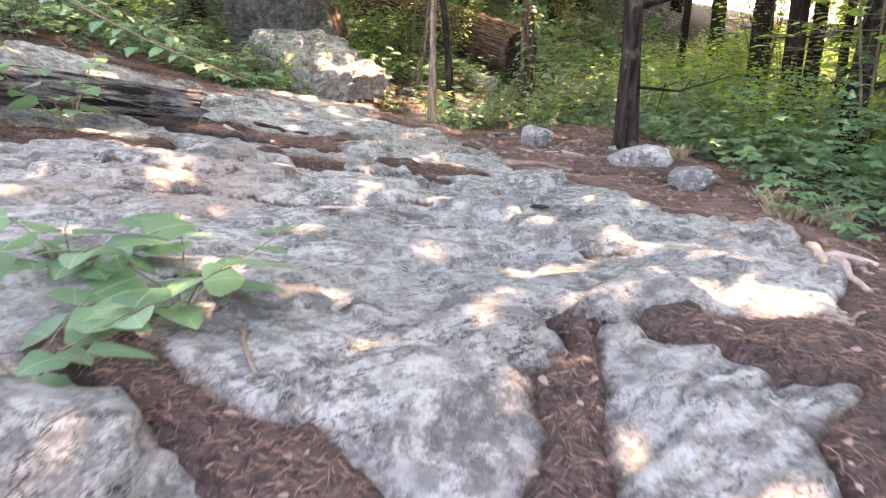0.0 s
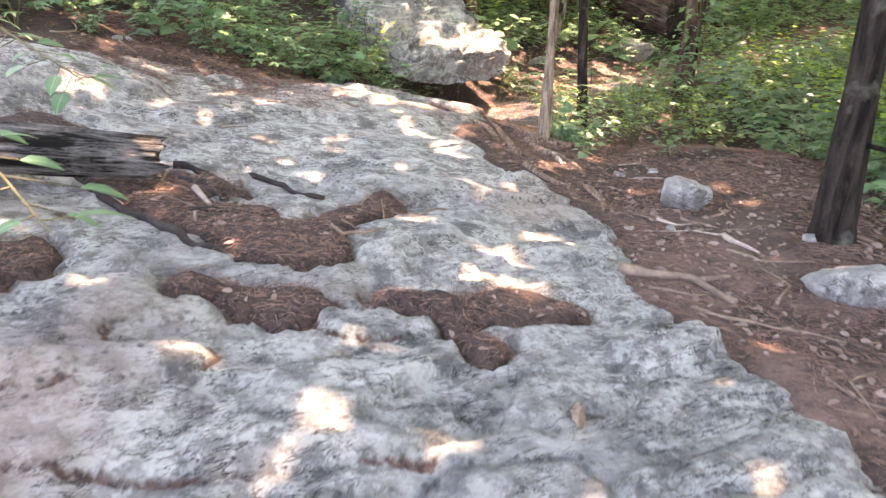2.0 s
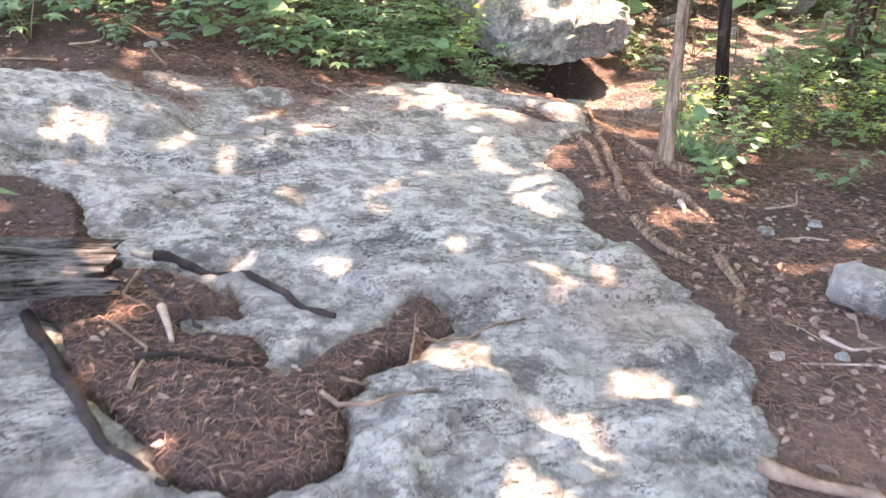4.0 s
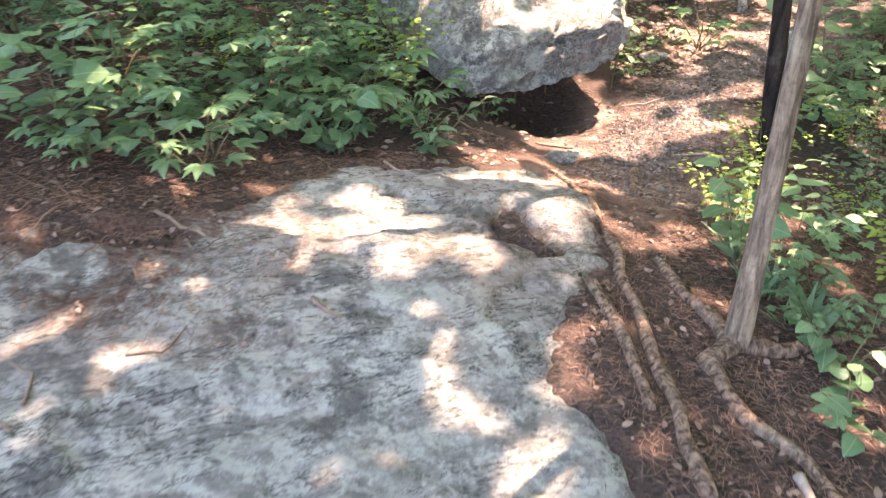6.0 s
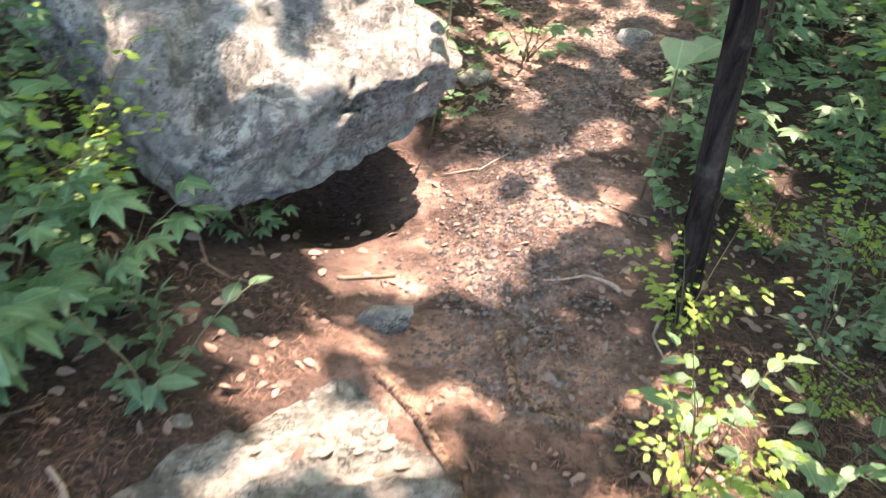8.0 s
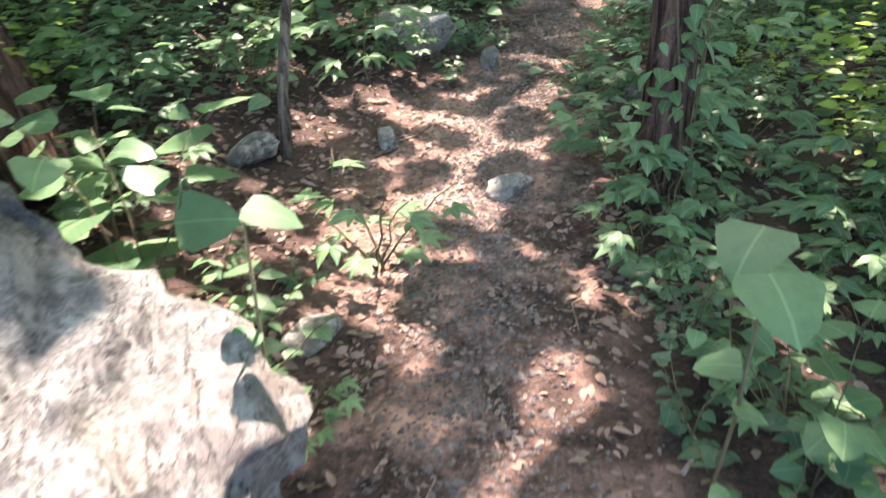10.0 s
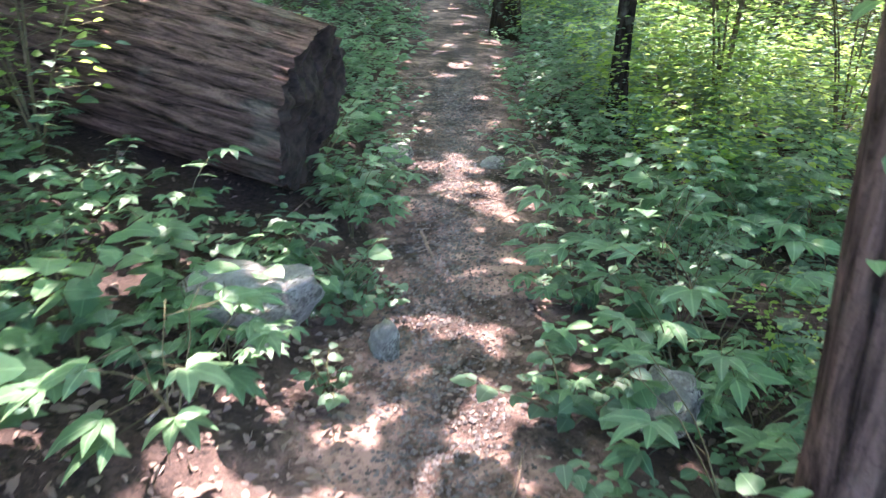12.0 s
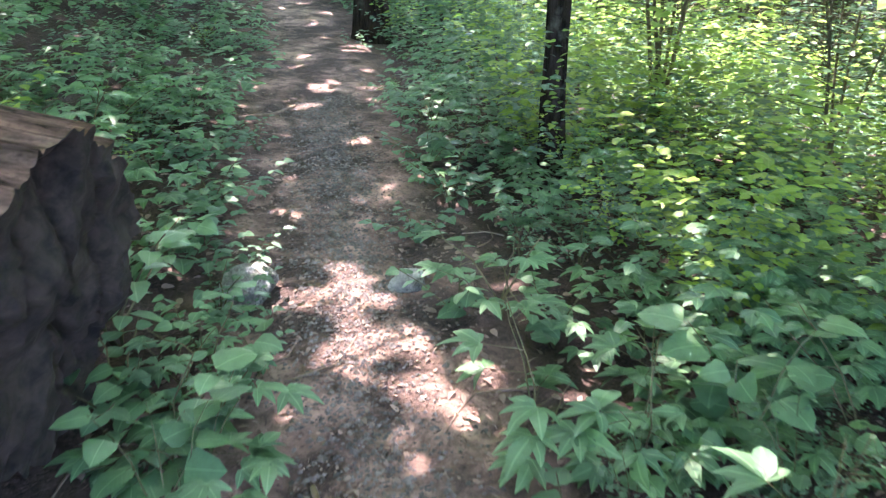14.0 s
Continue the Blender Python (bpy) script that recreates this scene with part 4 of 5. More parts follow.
for ob in SHRUB:
    mass("undergrowth", ob, spots(55, (0.6, 14, 6.5, 28), 0.55, right_side) + spots(70, (2.8, 12, 13, 23), 0.9, right_side) + spots(25, (-7, 8, 11, 26), 0.8, left_bank) + spots(60, (2.2, 11, 3.5, 11), 0.6, None) + spots(12, (-8, -3, 4, 11), 0.6, None), 0.6, 1.2, "thick leafy shrubs filling the forest understorey")
for ob in SAPLING:
    ring = []
    for _ in range(100):
        a, d = rng.uniform(-0.75, 1.25), rng.uniform(20, 40)
        ring.append((0.5 + math.sin(a) * d, 6 + math.cos(a) * d))
    mass("distant_woods", ob, ring, 1.6, 3.4, "distant sunlit yellow-green foliage between forest trunks")
far = lambda x, y: math.hypot(x + 0.5, y - 6) > 5
for ob in LOW[:2] + SHRUB[:1]:
    mass("undergrowth", ob, spots(90, (-16, -4, -6, 16), 0.5, far) + spots(60, (-8, 12, -8, 1), 0.5, far), 0.8, 1.6, "green undergrowth on the slope around the slab")


# ---------------------------------------------------------------- boulders, logs and stones
def block_pose(centre, along, back, lift):
    """A pose whose x runs along, and whose y runs back and climbs by lift degrees."""
    u = Vector((*along, 0)).normalized()
    v = (Vector((*back, 0)).normalized() * math.cos(radians(lift)) + Vector((0, 0, math.sin(radians(lift))))).normalized()
    v = (v - u * v.dot(u)).normalized()
    w = u.cross(v)
    return Matrix.Translation(centre) @ Matrix((u, v, w)).transposed().to_4x4()


def ledged_boulder():
    """A slab-like block whose underside is worn away to a lip, with layers that break off in ledges."""
    ob = lump("boulder", (1.0, 1.0, 1.0), 3, BOULDER_ROCK, 0.1, 5.0, 6, 0.06, 5, 1.02)
    for v in ob.data.vertices:
        c = v.co
        lip = 0.22 + 0.78 * float(sstep(-0.75, 0.35, c.y - 0.25 * c.x))
        z = c.z if c.z > 0 else c.z * lip
        ledge = (c.x * 0.5 - c.y * 0.9) * 2.6 + noise.noise(c * 2.1) * 0.9 + noise.noise(c * 8) * 0.18
        frac = ledge - math.floor(ledge)
        z -= 0.34 * (float(sstep(0.82, 1.0, frac)) - frac * 0.95) * (1 if c.z > 0 else 0.1)
        edge = noise.noise(Vector((c.x * 4, c.y * 4, c.z * 9))) * 0.045 + noise.noise(c * 14) * 0.015
        v.co = (c.x * (1 + edge) * 0.7, c.y * (1 + edge) * 0.8, z * 0.24)
    return ob


boulder = ledged_boulder()
boulder.matrix_basis = block_pose((-1.66, 9.9, 0.66), (0.68, 0.73), (-0.73, 0.68), 24)
tagged(boulder, "large grey boulder with a dark hollow beneath it", "boulder")
outcrop = lump("rock_outcrop", (0.7, 0.5, 1.45), 8, DARK_ROCK, 0.2, 3.2, 5, 0.2, 6, 0.9)
outcrop.matrix_basis = Matrix.Translation((-2.35, 11.1, 1.15)) @ Euler((0, radians(-10), radians(20))).to_matrix().to_4x4()
tagged(outcrop, "tall dark weathered rock outcrop behind the boulder", "rock")


def log(name, a, b, ra, rb, bark, end_mat, label, sides=28, rough=0.05, seed=0, ragged=0.1):
    """A fallen trunk from a to b, with its cut or broken end as a part."""
    foot, head = Vector(a), Vector(b)
    span = (head - foot).length
    a, b = Vector((0, 0, 0)), Vector((0, 0, span))
    n = 40
    t, u, v = Vector((0, 0, 1)), Vector((1, 0, 0)), Vector((0, 1, 0))
    verts, faces = [], []
    for i in range(n + 1):
        s = i / n
        c = a.lerp(b, s)
        for k in range(sides):
            w = 2 * math.pi * k / sides
            r = ra + (rb - ra) * s
            r *= 1 + rough * noise.noise(Vector((math.cos(w) * 5, math.sin(w) * 5, s * 1.5 + seed))) + rough * 0.6 * noise.noise(Vector((math.cos(w) * 17, math.sin(w) * 17, s * 3 + seed))) - rough * 0.9 * max(0.0, 1 - 5 * abs(noise.noise(Vector((math.cos(w) * 9, math.sin(w) * 9, s * 2.2 + seed)))))
            end = ragged * (noise.noise(Vector((math.cos(w) * 2, math.sin(w) * 2, seed))) + 0.5 * noise.noise(Vector((math.cos(w) * 9, math.sin(w) * 9, seed)))) * (1 - min(1, s * 12))
            verts.append(c + (u * math.cos(w) + v * math.sin(w)) * r + t * end)
    for i in range(n):
        for k in range(sides):
            k2 = (k + 1) % sides
            faces.append((i * sides + k, i * sides + k2, (i + 1) * sides + k2, (i + 1) * sides + k))
    ob = tagged(mesh_object(name, verts, faces, bark), label, "log")
    for which, row, way in (("log_end", 0, -1), ("log_end", n, 1)):
        ring = [verts[row * sides + k] for k in range(sides)]
        c = (a, b)[which and row > 0]
        ev, ef = [], []
        rings = 16
        for j in range(rings):
            q = 1 - j / rings
            for k in range(sides):
                d = ring[k] - c
                p = c + Vector((d.x * q, d.y * q, d.z * q ** 4))
                crack = max(0.0, 1 - abs(noise.noise(Vector((p.x * 5 / ra * 0.4, p.y * 1.6 / ra * 0.4, seed)))) * 7)
                p += t * way * ra * (0.14 * noise.noise(p * 5 + Vector((seed, 0, 0))) + 0.06 * noise.noise(p * 17) - 0.22 * crack) * min(1, 5 * (1 - q))
                ev.append(p)
        ev.append(c + t * way * 0.01)
        for j in range(rings - 1):
            for k in range(sides):
                k2 = (k + 1) % sides
                ef.append((j * sides + k, j * sides + k2, (j + 1) * sides + k2, (j + 1) * sides + k))
        for k in range(sides):
            ef.append(((rings - 1) * sides + k, (rings - 1) * sides + (k + 1) % sides, len(ev) - 1))
        child(mesh_object(which, ev, ef, end_mat), ob, "dark rotten end grain")
    ob.matrix_basis = Matrix.Translation(foot) @ (head - foot).to_track_quat("Z", "Y").to_matrix().to_4x4()
    return ob


log("fallen_log", (-1.5, 4.62, 0.625), (-3.7, 2.8, 1.07), 0.085, 0.14, LOG_BARK, ROT, "dark weathered fallen log lying across the rock slab", 40, 0.2, 2)
log("big_log", (1.45, 14.6, 0.87), (-1.75, 18.0, 1.95), 0.46, 0.5, RED_BARK, ROT, "massive fallen log with red-brown bark and a black rotten cut end", 150, 0.07, 5, 0.07)


def stone(x, y, size, seed, material, label, turn=0.0, sink=0.3, rough=0.25, power=2.8, detail=3, name="stone"):
    ob = lump(name, size, seed, material, rough * 0.6, power, 4, 0.1, 9, 0.8)
    top = max(float(ground_z(x, y)), float(slab_z(np.array(x), np.array(y))) if 0.8 < y < 8.6 and x < 1.8 else -9)
    ob.matrix_basis = Matrix.Translation((x, y, top + size[2] * (1 - 2 * sink))) @ Matrix.Rotation(turn, 4, "Z")
    return tagged(ob, label, "stone", "loose stones")


log("rotting_log", (2.38, 13.05, 0.02), (3.6, 11.9, 0.0), 0.11, 0.13, RED_BARK, ROT, "dark rotting log under leaves at the trail edge", 30, 0.2, 12, 0.05)
stone(0.49, 11.6, (0.12, 0.1, 0.045), 1, PALE_ROCK, "pale angular stone lying in the trail", 0.4)
stone(0.67, 13.52, (0.27, 0.19, 0.17), 2, PALE_ROCK, "pale grey lichen-covered rock on the trail bank", -0.4, 0.22, 0.4)
stone(1.08, 13.2, (0.05, 0.07, 0.1), 3, PALE_ROCK, "small upright grey stone at the trail edge", 0.2, 0.25)
stone(-0.6, 12.05, (0.13, 0.1, 0.07), 4, SLAB_ROCK, "grey rock half buried in the bank", 0.3, 0.2)
stone(0.08, 12.2, (0.05, 0.05, 0.08), 5, PALE_ROCK, "small upright grey stone at the trail edge", 0.2, 0.25)
stone(2.4, 15.35, (0.17, 0.13, 0.09), 6, SLAB_ROCK, "flat grey stone at the trail edge", 0.5, 0.3)
stone(2.98, 14.95, (0.1, 0.08, 0.05), 7, PALE_ROCK, "flat grey stone in the trail", 0.1, 0.3)
stone(0.72, 5.8, (0.12, 0.1, 0.1), 8, PALE_ROCK, "white-grey stone on needle litter", 0.1, 0.2)
stone(1.24, 4.72, (0.2, 0.12, 0.08), 9, PALE_ROCK, "pale rock under the dark tree", -0.5, 0.25)
stone(1.42, 4.2, (0.17, 0.12, 0.07), 15, BOULDER_ROCK, "dark grey rock under the dark tree", 0.5, 0.25)
stone(-0.98, 8.75, (0.12, 0.06, 0.05), 11, SLAB_ROCK, "grey stone half buried below the boulder", 0.3, 0.3)
stone(-0.6, 10.75, (0.14, 0.08, 0.035), 12, SLAB_ROCK, "flat grey stone at the trail edge", 0.9, 0.35)
stone(1.75, 12.35, (0.16, 0.15, 0.13), 21, SLAB_ROCK, "grey rock behind leaves at the trail edge", 0.3, 0.25)
stone(0.13, 1.0, (0.5, 0.35, 0.2), 13, SLAB_ROCK, "grey rock step at the foot of the slab", 0.2, 0.5)
stone(-0.85, 1.15, (0.35, 0.25, 0.16), 14, SLAB_ROCK, "grey rock at the foot of the slab", 0.6, 0.35)


# ---------------------------------------------------------------- roots, sticks and litter
def top_z(x, y):
    g = float(soil_z(np.array(x), np.array(y)))
    return max(g, float(slab_z(np.array(x), np.array(y)))) if 0.8 < y < 8.6 and x < 1.8 else g


def limb_on_ground(name, way, r0, r1, material, label, cat, lift=0.3, group="", steps=7):
    """A root or stick that follows the ground through a few turning points."""
    pts = []
    for (ax, ay), (bx, by) in zip(way[:-1], way[1:]):
        for t in np.linspace(0, 1, steps, endpoint=False):
            pts.append((ax + (bx - ax) * t, ay + (by - ay) * t))
    pts.append(way[-1])
    n = len(pts)
    rad = [r0 + (r1 - r0) * i / (n - 1) for i in range(n)]
    pts = [Vector((x + 0.03 * vnoise(x * 6, y * 6, 3), y + 0.03 * vnoise(y * 6, x * 6, 6), top_z(x, y) + r * lift)) for (x, y), r in zip(pts, rad)]
    v, f = tube(pts, [r * (1 + 0.2 * float(vnoise(p.x * 14, p.y * 14, 2))) for p, r in zip(pts, rad)], 8)
    return tagged(mesh_object(name, v, f, material), label, cat, group)


ROOT = "bare worn tree root running over the trail soil"
for way, r0, r1 in ((((-0.97, 8.45), (-0.81, 8.2), (-0.7, 7.9), (-0.62, 7.75), (-0.5, 7.25), (-0.38, 6.88), (-0.28, 6.6), (-0.19, 6.38)), 0.016, 0.026),
                    (((-0.62, 7.2), (-0.5, 6.95), (-0.38, 6.62)), 0.024, 0.018), (((-0.12, 7.1), (-0.2, 6.97), (-0.1, 6.72), (0.02, 6.62), (0.17, 6.4)), 0.036, 0.012),
                    (((-0.13, 6.22), (-0.04, 6.03), (0.05, 5.98), (0.16, 5.95)), 0.022, 0.016), (((0.24, 6.02), (0.29, 5.87), (0.3, 5.6)), 0.022, 0.014),
                    (((-0.56, 8.71), (-0.55, 8.42), (-0.41, 8.32), (-0.2, 8.3)), 0.022, 0.016), (((-0.14, 7.08), (-0.3, 7.3), (-0.42, 7.55)), 0.034, 0.015), (((-0.1, 7.1), (0.1, 7.2), (0.3, 7.35)), 0.034, 0.014)):
    limb_on_ground("tree_root", way, r0, r1, ROOT_WOOD, ROOT, "root", 0.3, "roots of the slender tree")
STICK = "dry brown stick lying on the ground"
for way, r in ((((0.39, 4.79), (0.63, 4.77), (0.8, 4.64)), 0.022), (((0.66, 4.76), (0.78, 4.86)), 0.016), (((0.62, 4.51), (0.83, 4.48), (1.1, 4.4)), 0.008), (((1.09, 2.09), (1.27, 2.14)), 0.008),
               (((-1.42, 6.65), (-1.3, 6.64)), 0.009), (((-3.24, 6.58), (-2.85, 6.57)), 0.012), (((-2.91, 6.46), (-2.7, 6.3), (-2.55, 6.25)), 0.01), (((-2.16, 6.89), (-1.88, 6.84)), 0.009),
               (((1.91, 14.24), (1.78, 13.86)), 0.012), (((3.78, 17.72), (4.43, 17.91)), 0.02), (((-0.03, 12.11), (0.4, 12.41)), 0.008), (((0.52, 11.56), (0.66, 11.5)), 0.009), (((-1.14, 9.0), (-0.95, 9.08)), 0.012),
               (((-0.5, 1.75), (-0.46, 1.6), (-0.4, 1.5)), 0.007), (((-0.15, 3.0), (0.05, 3.08)), 0.006), (((-0.6, 4.9), (-0.35, 5.2)), 0.006), (((-1.9, 5.6), (-1.65, 5.75)), 0.006), (((0.2, 11.2), (0.38, 11.35)), 0.006), (((1.0, 12.3), (1.2, 12.45)), 0.007)):
    limb_on_ground("stick", way, r, r * 0.6, TWIG, STICK, "stick", 0.8, "fallen sticks")
for way, r in ((((-1.67, 4.42), (-1.16, 4.13), (-0.84, 4.05)), 0.02), (((-1.6, 4.88), (-1.24, 4.92), (-0.9, 4.84)), 0.02), (((-1.5, 4.75), (-1.2, 4.6)), 0.014), (((-1.25, 4.4), (-0.95, 4.55)), 0.012)):
    limb_on_ground("bark_strip", way, r, r * 0.5, ROT, "dark strip of fallen bark beside the log", "bark", 0.6, "bark debris")
for way, r in ((((1.44, 2.92), (1.37, 2.55), (1.37, 2.31)), 0.022), (((1.39, 2.74), (1.53, 2.62)), 0.02), (((-1.35, 4.62), (-1.2, 4.5)), 0.016), (((-1.7, 4.88), (-1.38, 4.92)), 0.014), (((0.0, 6.55), (0.05, 6.42)), 0.018), (((0.85, 5.35), (0.95, 5.15)), 0.014)):
    limb_on_ground("driftwood_piece", way, r, r * 0.4, GREY_WOOD, "bleached piece of broken wood on the litter", "wood", 0.6, "broken wood")
for k, (x, y) in enumerate(((-0.44, 2.88), (0.26, 3.67), (0.42, 3.33), (-0.28, 1.98))):
    ob = lump("bark_chip", (0.055, 0.02, 0.009), 30 + k, (GREY_WOOD, TWIG, ROT)[k % 3], 0.6, 4.5, 4, 0.4, 10, 0.65)
    ob.matrix_basis = Matrix.Translation((x, y, top_z(x, y) + 0.01)) @ Matrix.Rotation(k * 1.3 + 0.3, 4, "Z")
    tagged(ob, "small chip of bark lying on the bare rock", "bark chip", "bark chips")

# a pale leaning sapling trunk and a broken stump on the bank
v, f = tube([stick_to_ground(-0.45, 12.1, -0.05), stick_to_ground(-0.42, 12.13, 0.3), stick_to_ground(-0.33, 12.2, 0.7), stick_to_ground(-0.28, 12.3, 1.3), stick_to_ground(-0.1, 12.4, 2.6)], [0.034, 0.028, 0.024, 0.02, 0.01], 12)
tagged(mesh_object("dead_sapling", v, f, bark_material("lichen_pale_bark", (0.035, 0.026, 0.02), (0.2, 0.165, 0.13), 1.5, 0.5)), "slender dead sapling trunk spotted with pale lichen", "sapling")
log("rotten_log", (-1.42, 11.55, 0.4), (-1.85, 12.5, 1.5), 0.17, 0.15, RED_BARK, ROT, "broken rotten log leaning on the bank", 26, 0.35, 9)

rng = np.random.default_rng(23)


def lying(name, count, box, size, shape, material, label, test, lean=0.5):
    """Leaves that lie loose on the ground, as one mesh."""
    x, y = rng.uniform(box[0], box[1], count * 6), rng.uniform(box[2], box[3], count * 6)
    keep = np.flatnonzero(test(x, y))[:count]
    x, y = x[keep], y[keep]
    z = soil_z(x, y)
    z = np.where((y > 0.8) & (y < 8.6) & (x < 1.8), np.maximum(z, slab_z(x, y)), z) + 0.006
    a = rng.uniform(0, 6.28, len(x))
    w = np.stack((np.cos(a), np.sin(a), rng.normal(0, 0.12, len(x))), -1)
    return tagged(mesh_object(name, *leaves_mesh(np.stack((x, y, z), -1), w, size * rng.uniform(0.5, 1.3, len(x)), shape, rng, lean), material), label, "litter", kind="stuff")


def on_soil(x, y):
    x, y = np.asarray(x, float), np.asarray(y, float)
    return (y < 0.8) | (y > 8.6) | (x > 1.8) | (slab_inside(x, y) < 0.02)


def off_trail(x, y):
    return (np.abs(trail_offset(x, y)) > 0.3) | (rng.random(len(x)) < 0.12)


lying("dead_leaves", 10000, (-4, 7.5, 8.0, 18.5), 0.05, "oval", LITTER, "brown dead leaves lying on the forest floor", off_trail)
lying("dead_leaves", 3200, (-0.8, 6, 8.3, 17), 0.028, "oval", LITTER, "small brown leaf scraps on the trodden trail", lambda x, y: np.abs(trail_offset(x, y)) < 0.5)
lying("dead_leaves", 3600, (-4, 2.6, 1.2, 8.8), 0.03, "oval", LITTER, "small brown dead leaves on needle litter by the slab", on_soil)
lying("dead_leaves", 1300, (0.1, 2.3, 2.2, 7.2), 0.04, "oval", LITTER, "curled brown leaf scraps on the soil under the dark tree", on_soil, 0.7)
lying("dead_leaves", 2400, (-1.6, 1.0, 10.4, 13.6), 0.045, "oval", LITTER, "curled pale brown leaves on the trail bank", lambda x, y: np.asarray(trail_offset(x, y)) ** 2 > 0.06, 0.7)
lying("pine_needles", 80000, (-3.4, 2.2, 1.0, 8.8), 0.045, "needle", NEEDLE, "rusty pine needles in drifts over the soil", lambda x, y: on_soil(x, y) & (vnoise(x * 2, y * 2, 77) > -0.5), 0.9)
lying("pine_needles", 2600, (-2.8, 1.5, 1.2, 8.5), 0.034, "needle", NEEDLE, "scattered pine needles on the bare rock", lambda x, y: vnoise(x * 2.5, y * 2.5, 78) > 0.25, 0.9)
lying("pine_needles", 16000, (-3.0, 1.7, 1.0, 8.6), 0.036, "needle", NEEDLE, "rusty pine needles spilling over the rock's rim and pockets", lambda x, y: (slab_inside(x, y) > 0) & (slab_inside(x, y) < 0.01 + 0.16 * rng.random(len(x)) ** 2), 0.9)
lying("pine_needles", 4200, (-3.1, -1.5, 5.5, 7.1), 0.04, "needle", NEEDLE, "pine needles strewn over the slab's upper edge", lambda x, y: fbm(x * 3, y * 3, 71, 2) + 1.2 * (y - 6.1) - 0.5 * (x + 2.1) > 0.1, 0.9)
lying("dead_leaves", 260, (-3.0, -1.5, 5.6, 7.0), 0.03, "oval", LITTER, "dead leaves strewn over the slab's upper edge", lambda x, y: 1.2 * (y - 6.1) - 0.5 * (x + 2.1) > 0.0, 0.8)
v, f = [], []
for _ in range(16000):
    y = rng.uniform(8.3, 18)
    x = float(np.interp(y, TRAIL_Y, TRAIL_X)) + rng.normal(0, 0.2)
    r = rng.uniform(0.004, 0.011) * (1.6 if rng.random() < 0.12 else 1.0)
    o = len(v)
    c = Vector((x, y, float(ground_z(x, y)) + r * 0.3))
    a = rng.random() * 6.28
    for k in range(4):
        v.append(c + Vector((math.cos(a + k * 1.57) * r * rng.uniform(0.8, 1.5), math.sin(a + k * 1.57) * r * rng.uniform(0.7, 1.3), 0)))
    v.append(c + Vector((rng.normal(0, r * 0.2), rng.normal(0, r * 0.2), r * 0.8)))
    f += [(o, o + 1, o + 4), (o + 1, o + 2, o + 4), (o + 2, o + 3, o + 4), (o + 3, o, o + 4)]
tagged(mesh_object("trail_gravel", v, f, PEBBLE, False), "small grey-pink gravel on the trodden trail", "gravel", kind="stuff")

for k in range(110):
    x, y = rng.uniform(-3.2, -1.2), rng.uniform(5.8, 9.2)
    if k > 22:
        y = rng.uniform(8.6, 17)
        x = float(np.interp(y, TRAIL_Y, TRAIL_X)) + rng.choice((-1, 1)) * rng.uniform(0.3, 1.3)
    if k < 12 or 46 < k < 84:
        x, y = rng.uniform(0.2, 1.8), rng.uniform(2.6, 6.8)
    if k > 96:
        x, y = rng.uniform(-2.0, -0.7), rng.uniform(3.6, 5.2)
    if not on_soil(x, y):
        continue
    a, d = rng.random() * 6.28, rng.uniform(0.08, 0.22)
    limb_on_ground("stick", ((x, y), (x + math.cos(a) * d, y + math.sin(a) * d), (x + math.cos(a + 0.4) * d * 2, y + math.sin(a + 0.4) * d * 2)), rng.uniform(0.004, 0.009), 0.003, (TWIG, GREY_WOOD)[k % 4 == 0], STICK, "stick", 0.8, "fallen sticks", 3)
for k in range(16):
    x, y, a, d = rng.uniform(-2.9, -1.6), rng.uniform(5.8, 6.9), rng.random() * 3.1, rng.uniform(0.06, 0.16)
    limb_on_ground("stick", ((x, y), (x + math.cos(a) * d, y + math.sin(a) * d), (x + math.cos(a + 0.5) * d * 2, y + math.sin(a + 0.5) * d * 2)), rng.uniform(0.003, 0.006), 0.002, TWIG, STICK, "stick", 0.8, "fallen sticks", 3)
for k in range(22):
    x, y = rng.uniform(-3.0, -1.3), rng.uniform(6.2, 9.0)
    if k > 12:
        x, y = rng.uniform(0.3, 1.7), rng.uniform(3.8, 6.8)
    if on_soil(x, y):
        r = rng.uniform(0.02, 0.045)
        stone(x, y, (r, r * 0.8, r * 0.6), 60 + k, (PALE_ROCK, SLAB_ROCK)[k % 2], "small pale stone in the needle litter", rng.random() * 6, 0.3)


# leaves that climb the stout tree, dead branches, grass tufts
def climber(foot, top, radius, count, leaf, material, label, side):
    o, w, s, pieces = [], [], [], []
    foot, top = Vector(foot), Vector(top)
    for k in range(3):
        a0 = side + rng.uniform(-0.9, 0.9)
        pts = [foot.lerp(top, t) + Vector((math.cos(a0 + 0.5 * math.sin(5 * t + k)), math.sin(a0 + 0.5 * math.sin(5 * t + k)), 0)) * (radius + 0.015) for t in np.linspace(0, 1, 14)]
        pieces.append(tube(pts, [0.006] * 14, 4))
    for _ in range(count):
        t = rng.random() ** 1.2
        a = side + rng.normal(0, 0.8)
        out = Vector((math.cos(a), math.sin(a), 0))
        o.append(foot.lerp(top, t) + out * (radius + rng.uniform(0.02, 0.22))), w.append((out.x + rng.normal(0, 0.6), out.y + rng.normal(0, 0.6), -0.25)), s.append(leaf * rng.uniform(0.6, 1.3))
    v, f = joined(pieces)
    ob = tagged(mesh_object("climbing_vine", v, f, STEM), label, "vine")
    child(mark_blades(mesh_object("foliage", *leaves_mesh(o, w, s, "oval", rng), material), "oval"), ob)
    return ob


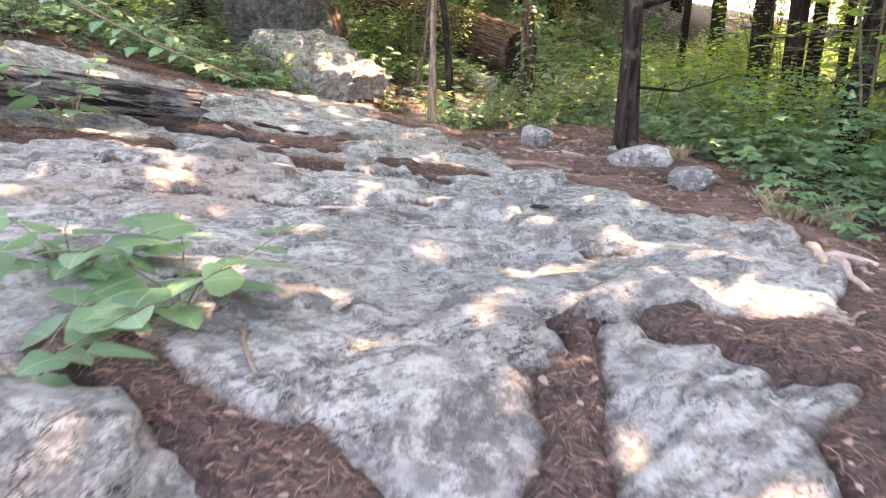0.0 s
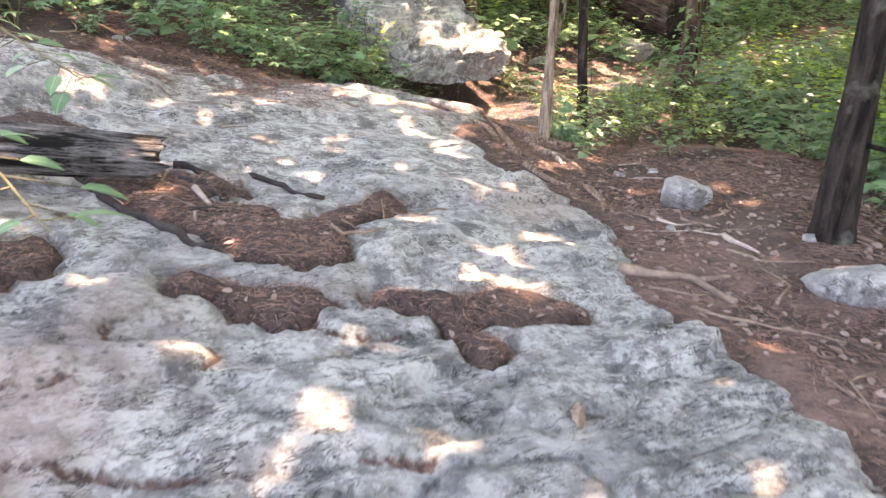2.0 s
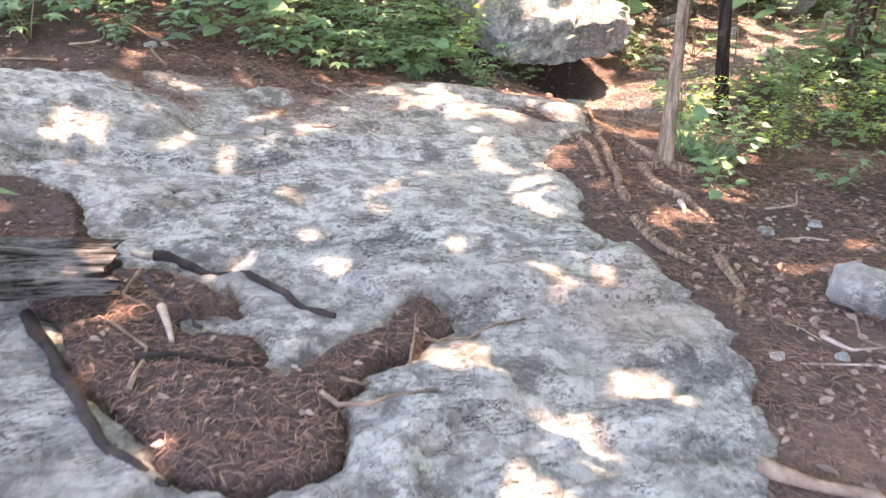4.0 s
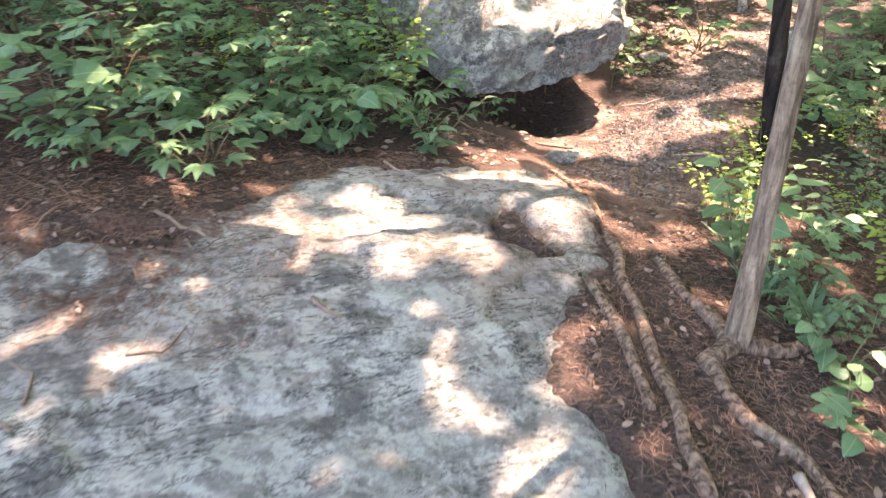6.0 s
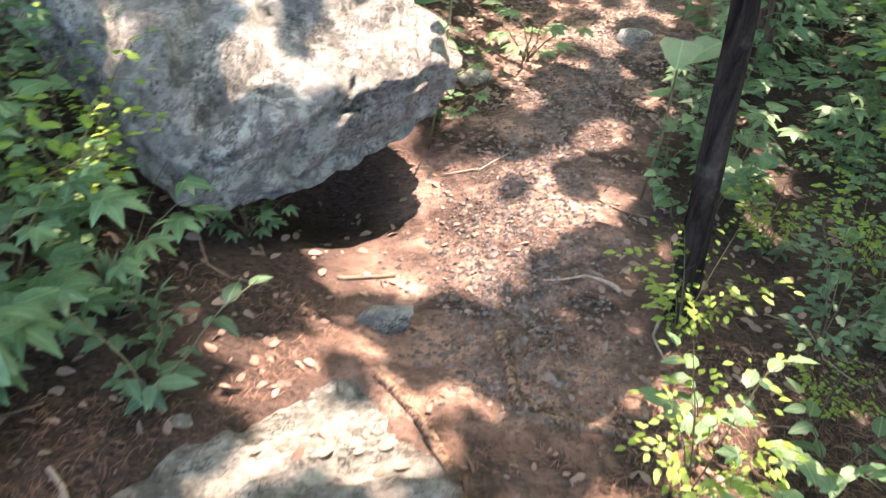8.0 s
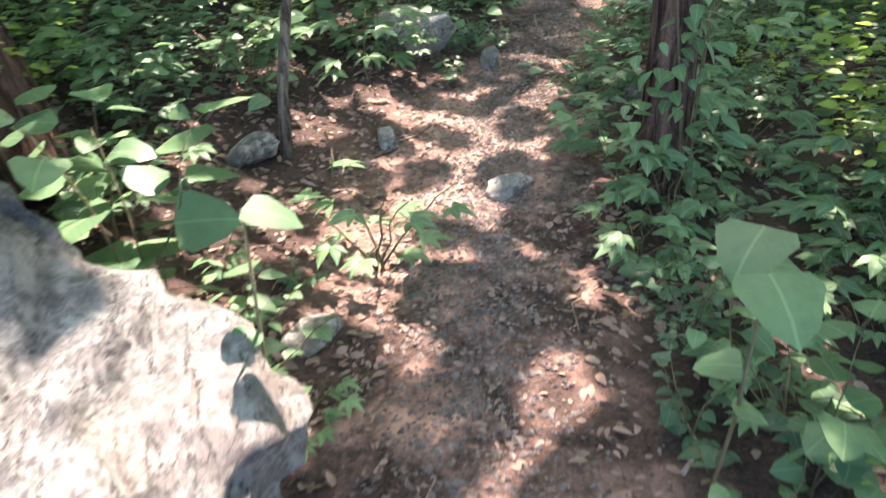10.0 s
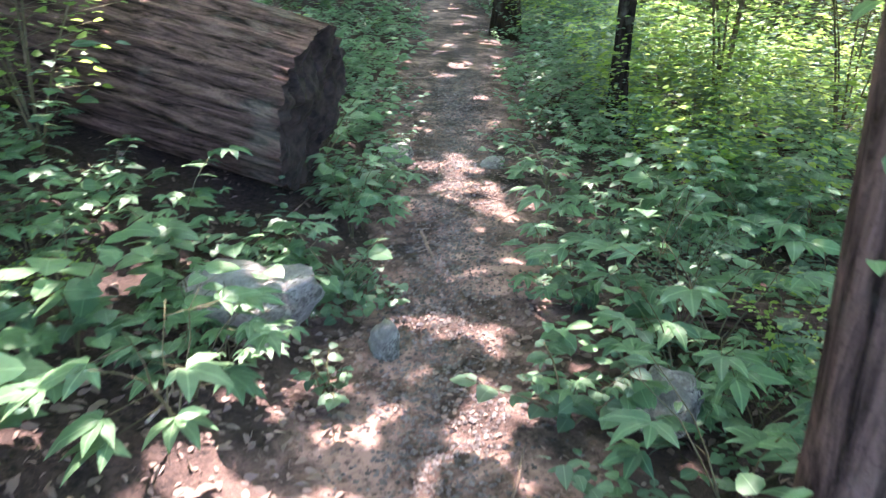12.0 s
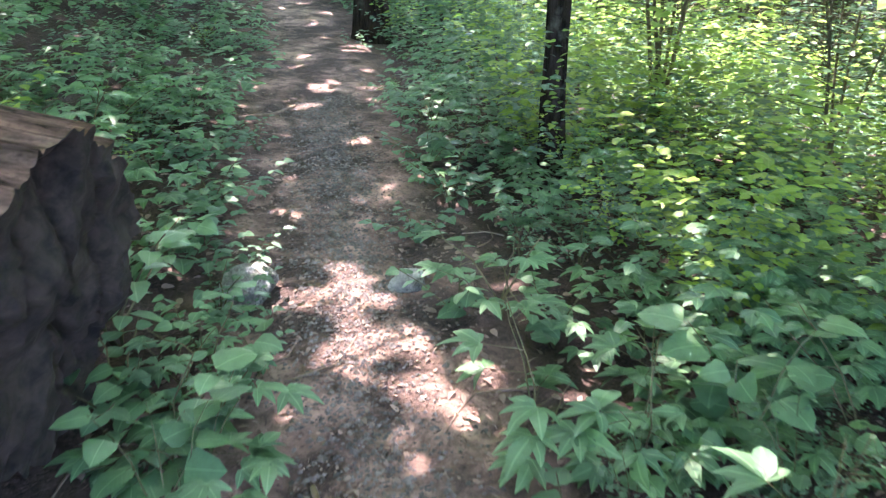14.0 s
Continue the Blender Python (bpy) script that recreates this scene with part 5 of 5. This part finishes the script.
climber(stick_to_ground(1.2, 11.42), stick_to_ground(1.27, 11.52, 2.4), 0.13, 260, 0.1, LEAF_BIG, "green climbing vine with pointed leaves on a stout trunk", -1.5)


def dead_branch(tree_ob, start, end, r):
    a, b = Vector(start), Vector(end)
    mid = a.lerp(b, 0.5) + Vector((0, 0, -0.06))
    pieces = [tube([a, mid, b], [r, r * 0.7, r * 0.25], 6)]
    for k in range(5):
        p = a.lerp(b, 0.35 + 0.13 * k)
        pieces.append(tube([p, p + Vector((rng.normal(0, 0.12), rng.normal(0, 0.12), rng.normal(0, 0.1)))], [r * 0.35, r * 0.1], 4))
    v, f = joined(pieces)
    ob = mesh_object("dead_branch", [Vector(q) - tree_ob.location for q in v], f, DARK_BARK)
    child(ob, tree_ob, "bare dead branch")


dead_branch(NEAR[1], (1.32, 5.35, 1.28), (2.0, 5.15, 1.62), 0.022)
dead_branch(NEAR[1], (1.31, 5.32, 0.75), (1.8, 4.85, 0.85), 0.012)
dead_branch(NEAR[2], (3.42, 6.3, 1.25), (2.5, 5.9, 1.1), 0.016)
dead_branch(NEAR[2], (3.42, 6.3, 0.95), (2.75, 5.8, 0.72), 0.014)
dead_branch(NEAR[2], (3.42, 6.3, 1.5), (2.6, 6.3, 1.42), 0.014)


def tuft(x, y, height, count, material, label):
    o, w, s = [], [], []
    for _ in range(count):
        a = rng.random() * 6.28
        o.append((rng.normal(0, 0.035), rng.normal(0, 0.035), 0)), w.append((math.cos(a) * 0.7, math.sin(a) * 0.7, rng.uniform(0.5, 1.4))), s.append(height * rng.uniform(0.6, 1.3))
    ob = tagged(mesh_object("grass_tuft", *leaves_mesh(o, w, s, "slim", rng), material), label, "grass", "grass tufts")
    ob.location = stick_to_ground(x, y, -0.005)


STRAW = leaf_material("dry_straw", (0.120, 0.090, 0.054), (0.240, 0.192, 0.120), 0.25, 0.8)
for x, y in ((1.75, 4.0), (1.9, 3.7), (1.65, 3.6), (2.1, 3.9), (1.55, 5.0)):
    tuft(x, y, 0.1, 60, STRAW, "dry straw-coloured grass tuft at the slab edge")
for x, y in ((-1.75, 8.55), (-2.15, 8.35), (-1.95, 7.95), (0.0, 7.55), (0.12, 7.35), (-0.05, 7.85), (0.85, 13.55), (1.2, 13.75)):
    tuft(x, y, 0.16, 40, LEAF, "small tuft of green grass in the forest soil")


def leafy_branch(points, thick, count, leaf, shape, material, label, droop=-0.1):
    """A branch through the points, with leaves in flat sprays along it."""
    o, w, s = [], [], []
    pts = [Vector(q) for q in points]
    pieces = [tube(pts, [thick * (1 - 0.8 * i / (len(pts) - 1)) for i in range(len(pts))], 6)]
    for k in range(count):
        t = (0.15 + 0.85 * (k + rng.random()) / count) * (len(pts) - 1)
        i = min(int(t), len(pts) - 2)
        p = pts[i].lerp(pts[i + 1], t - i)
        along = (pts[i + 1] - pts[i]).normalized()
        out = Vector((-along.y, along.x, 0)) * (1 if k % 2 else -1)
        way = (along * rng.uniform(0.2, 0.9) + out + Vector((0, 0, droop + rng.normal(0, 0.1)))).normalized()
        q = p + way * rng.uniform(0.01, 0.16)
        pieces.append(tube([p, q], [thick * 0.25, thick * 0.15], 3))
        o.append(q), w.append(way), s.append(leaf * rng.uniform(0.6, 1.2))
    v, f = joined(pieces)
    ob = tagged(mesh_object("leafy_branch", v, f, STEM), label, "branch", "leafy branches")
    child(mark_blades(mesh_object("foliage", *leaves_mesh(o, w, s, shape, rng, 0.16), material), shape), ob)
    return ob


OVERHANG = "leafy green branch hanging over the fallen log"
leafy_branch(((-3.5, 3.2, 0.75), (-3.1, 3.6, 1.5), (-2.3, 3.9, 1.42), (-1.75, 3.7, 1.18), (-1.3, 3.5, 1.0), (-0.82, 3.2, 0.86)), 0.012, 46, 0.1, "oval", LEAF_BIG, OVERHANG)
leafy_branch(((-2.9, 3.75, 1.47), (-2.2, 4.1, 1.36), (-1.7, 4.15, 1.15), (-1.35, 4.05, 1.02)), 0.009, 30, 0.09, "oval", LEAF_BIG, OVERHANG)


def big_leaf_seedling(x, y, height, leaf, turn, label):
    """One tall stalk with a few very broad leaves."""
    top = Vector((math.cos(turn) * 0.08, math.sin(turn) * 0.08, height))
    v, f = tube([Vector((0, 0, -0.02)), top * 0.5 + Vector((0.02, 0, 0)), top], [0.006, 0.005, 0.003], 6)
    ob = tagged(mesh_object("broadleaf_seedling", v, f, STEM), label, "seedling", "broadleaf seedlings")
    o, w, s = [], [], []
    for k, (t, a, size) in enumerate(((1.0, 0.0, 1.0), (0.85, 2.4, 0.7), (0.7, -2.0, 0.6), (0.55, 1.2, 0.5))):
        o.append(top * t), w.append((math.cos(turn + a), math.sin(turn + a), -0.25)), s.append(leaf * size)
    child(mark_blades(mesh_object("foliage", *leaves_mesh(o, w, s, "heart", rng, 0.1), LEAF_BIG), "heart"), ob)
    ob.location = stick_to_ground(x, y)


BIG_LEAF = "tall seedling with very broad dark green leaves beside the trail"
big_leaf_seedling(0.13, 9.68, 0.78, 0.165, -1.9, BIG_LEAF)
big_leaf_seedling(0.45, 9.95, 0.7, 0.19, -2.6, BIG_LEAF)
big_leaf_seedling(-0.84, 10.02, 0.9, 0.115, -0.4, "tall seedling with very broad pale green leaves beside the boulder")
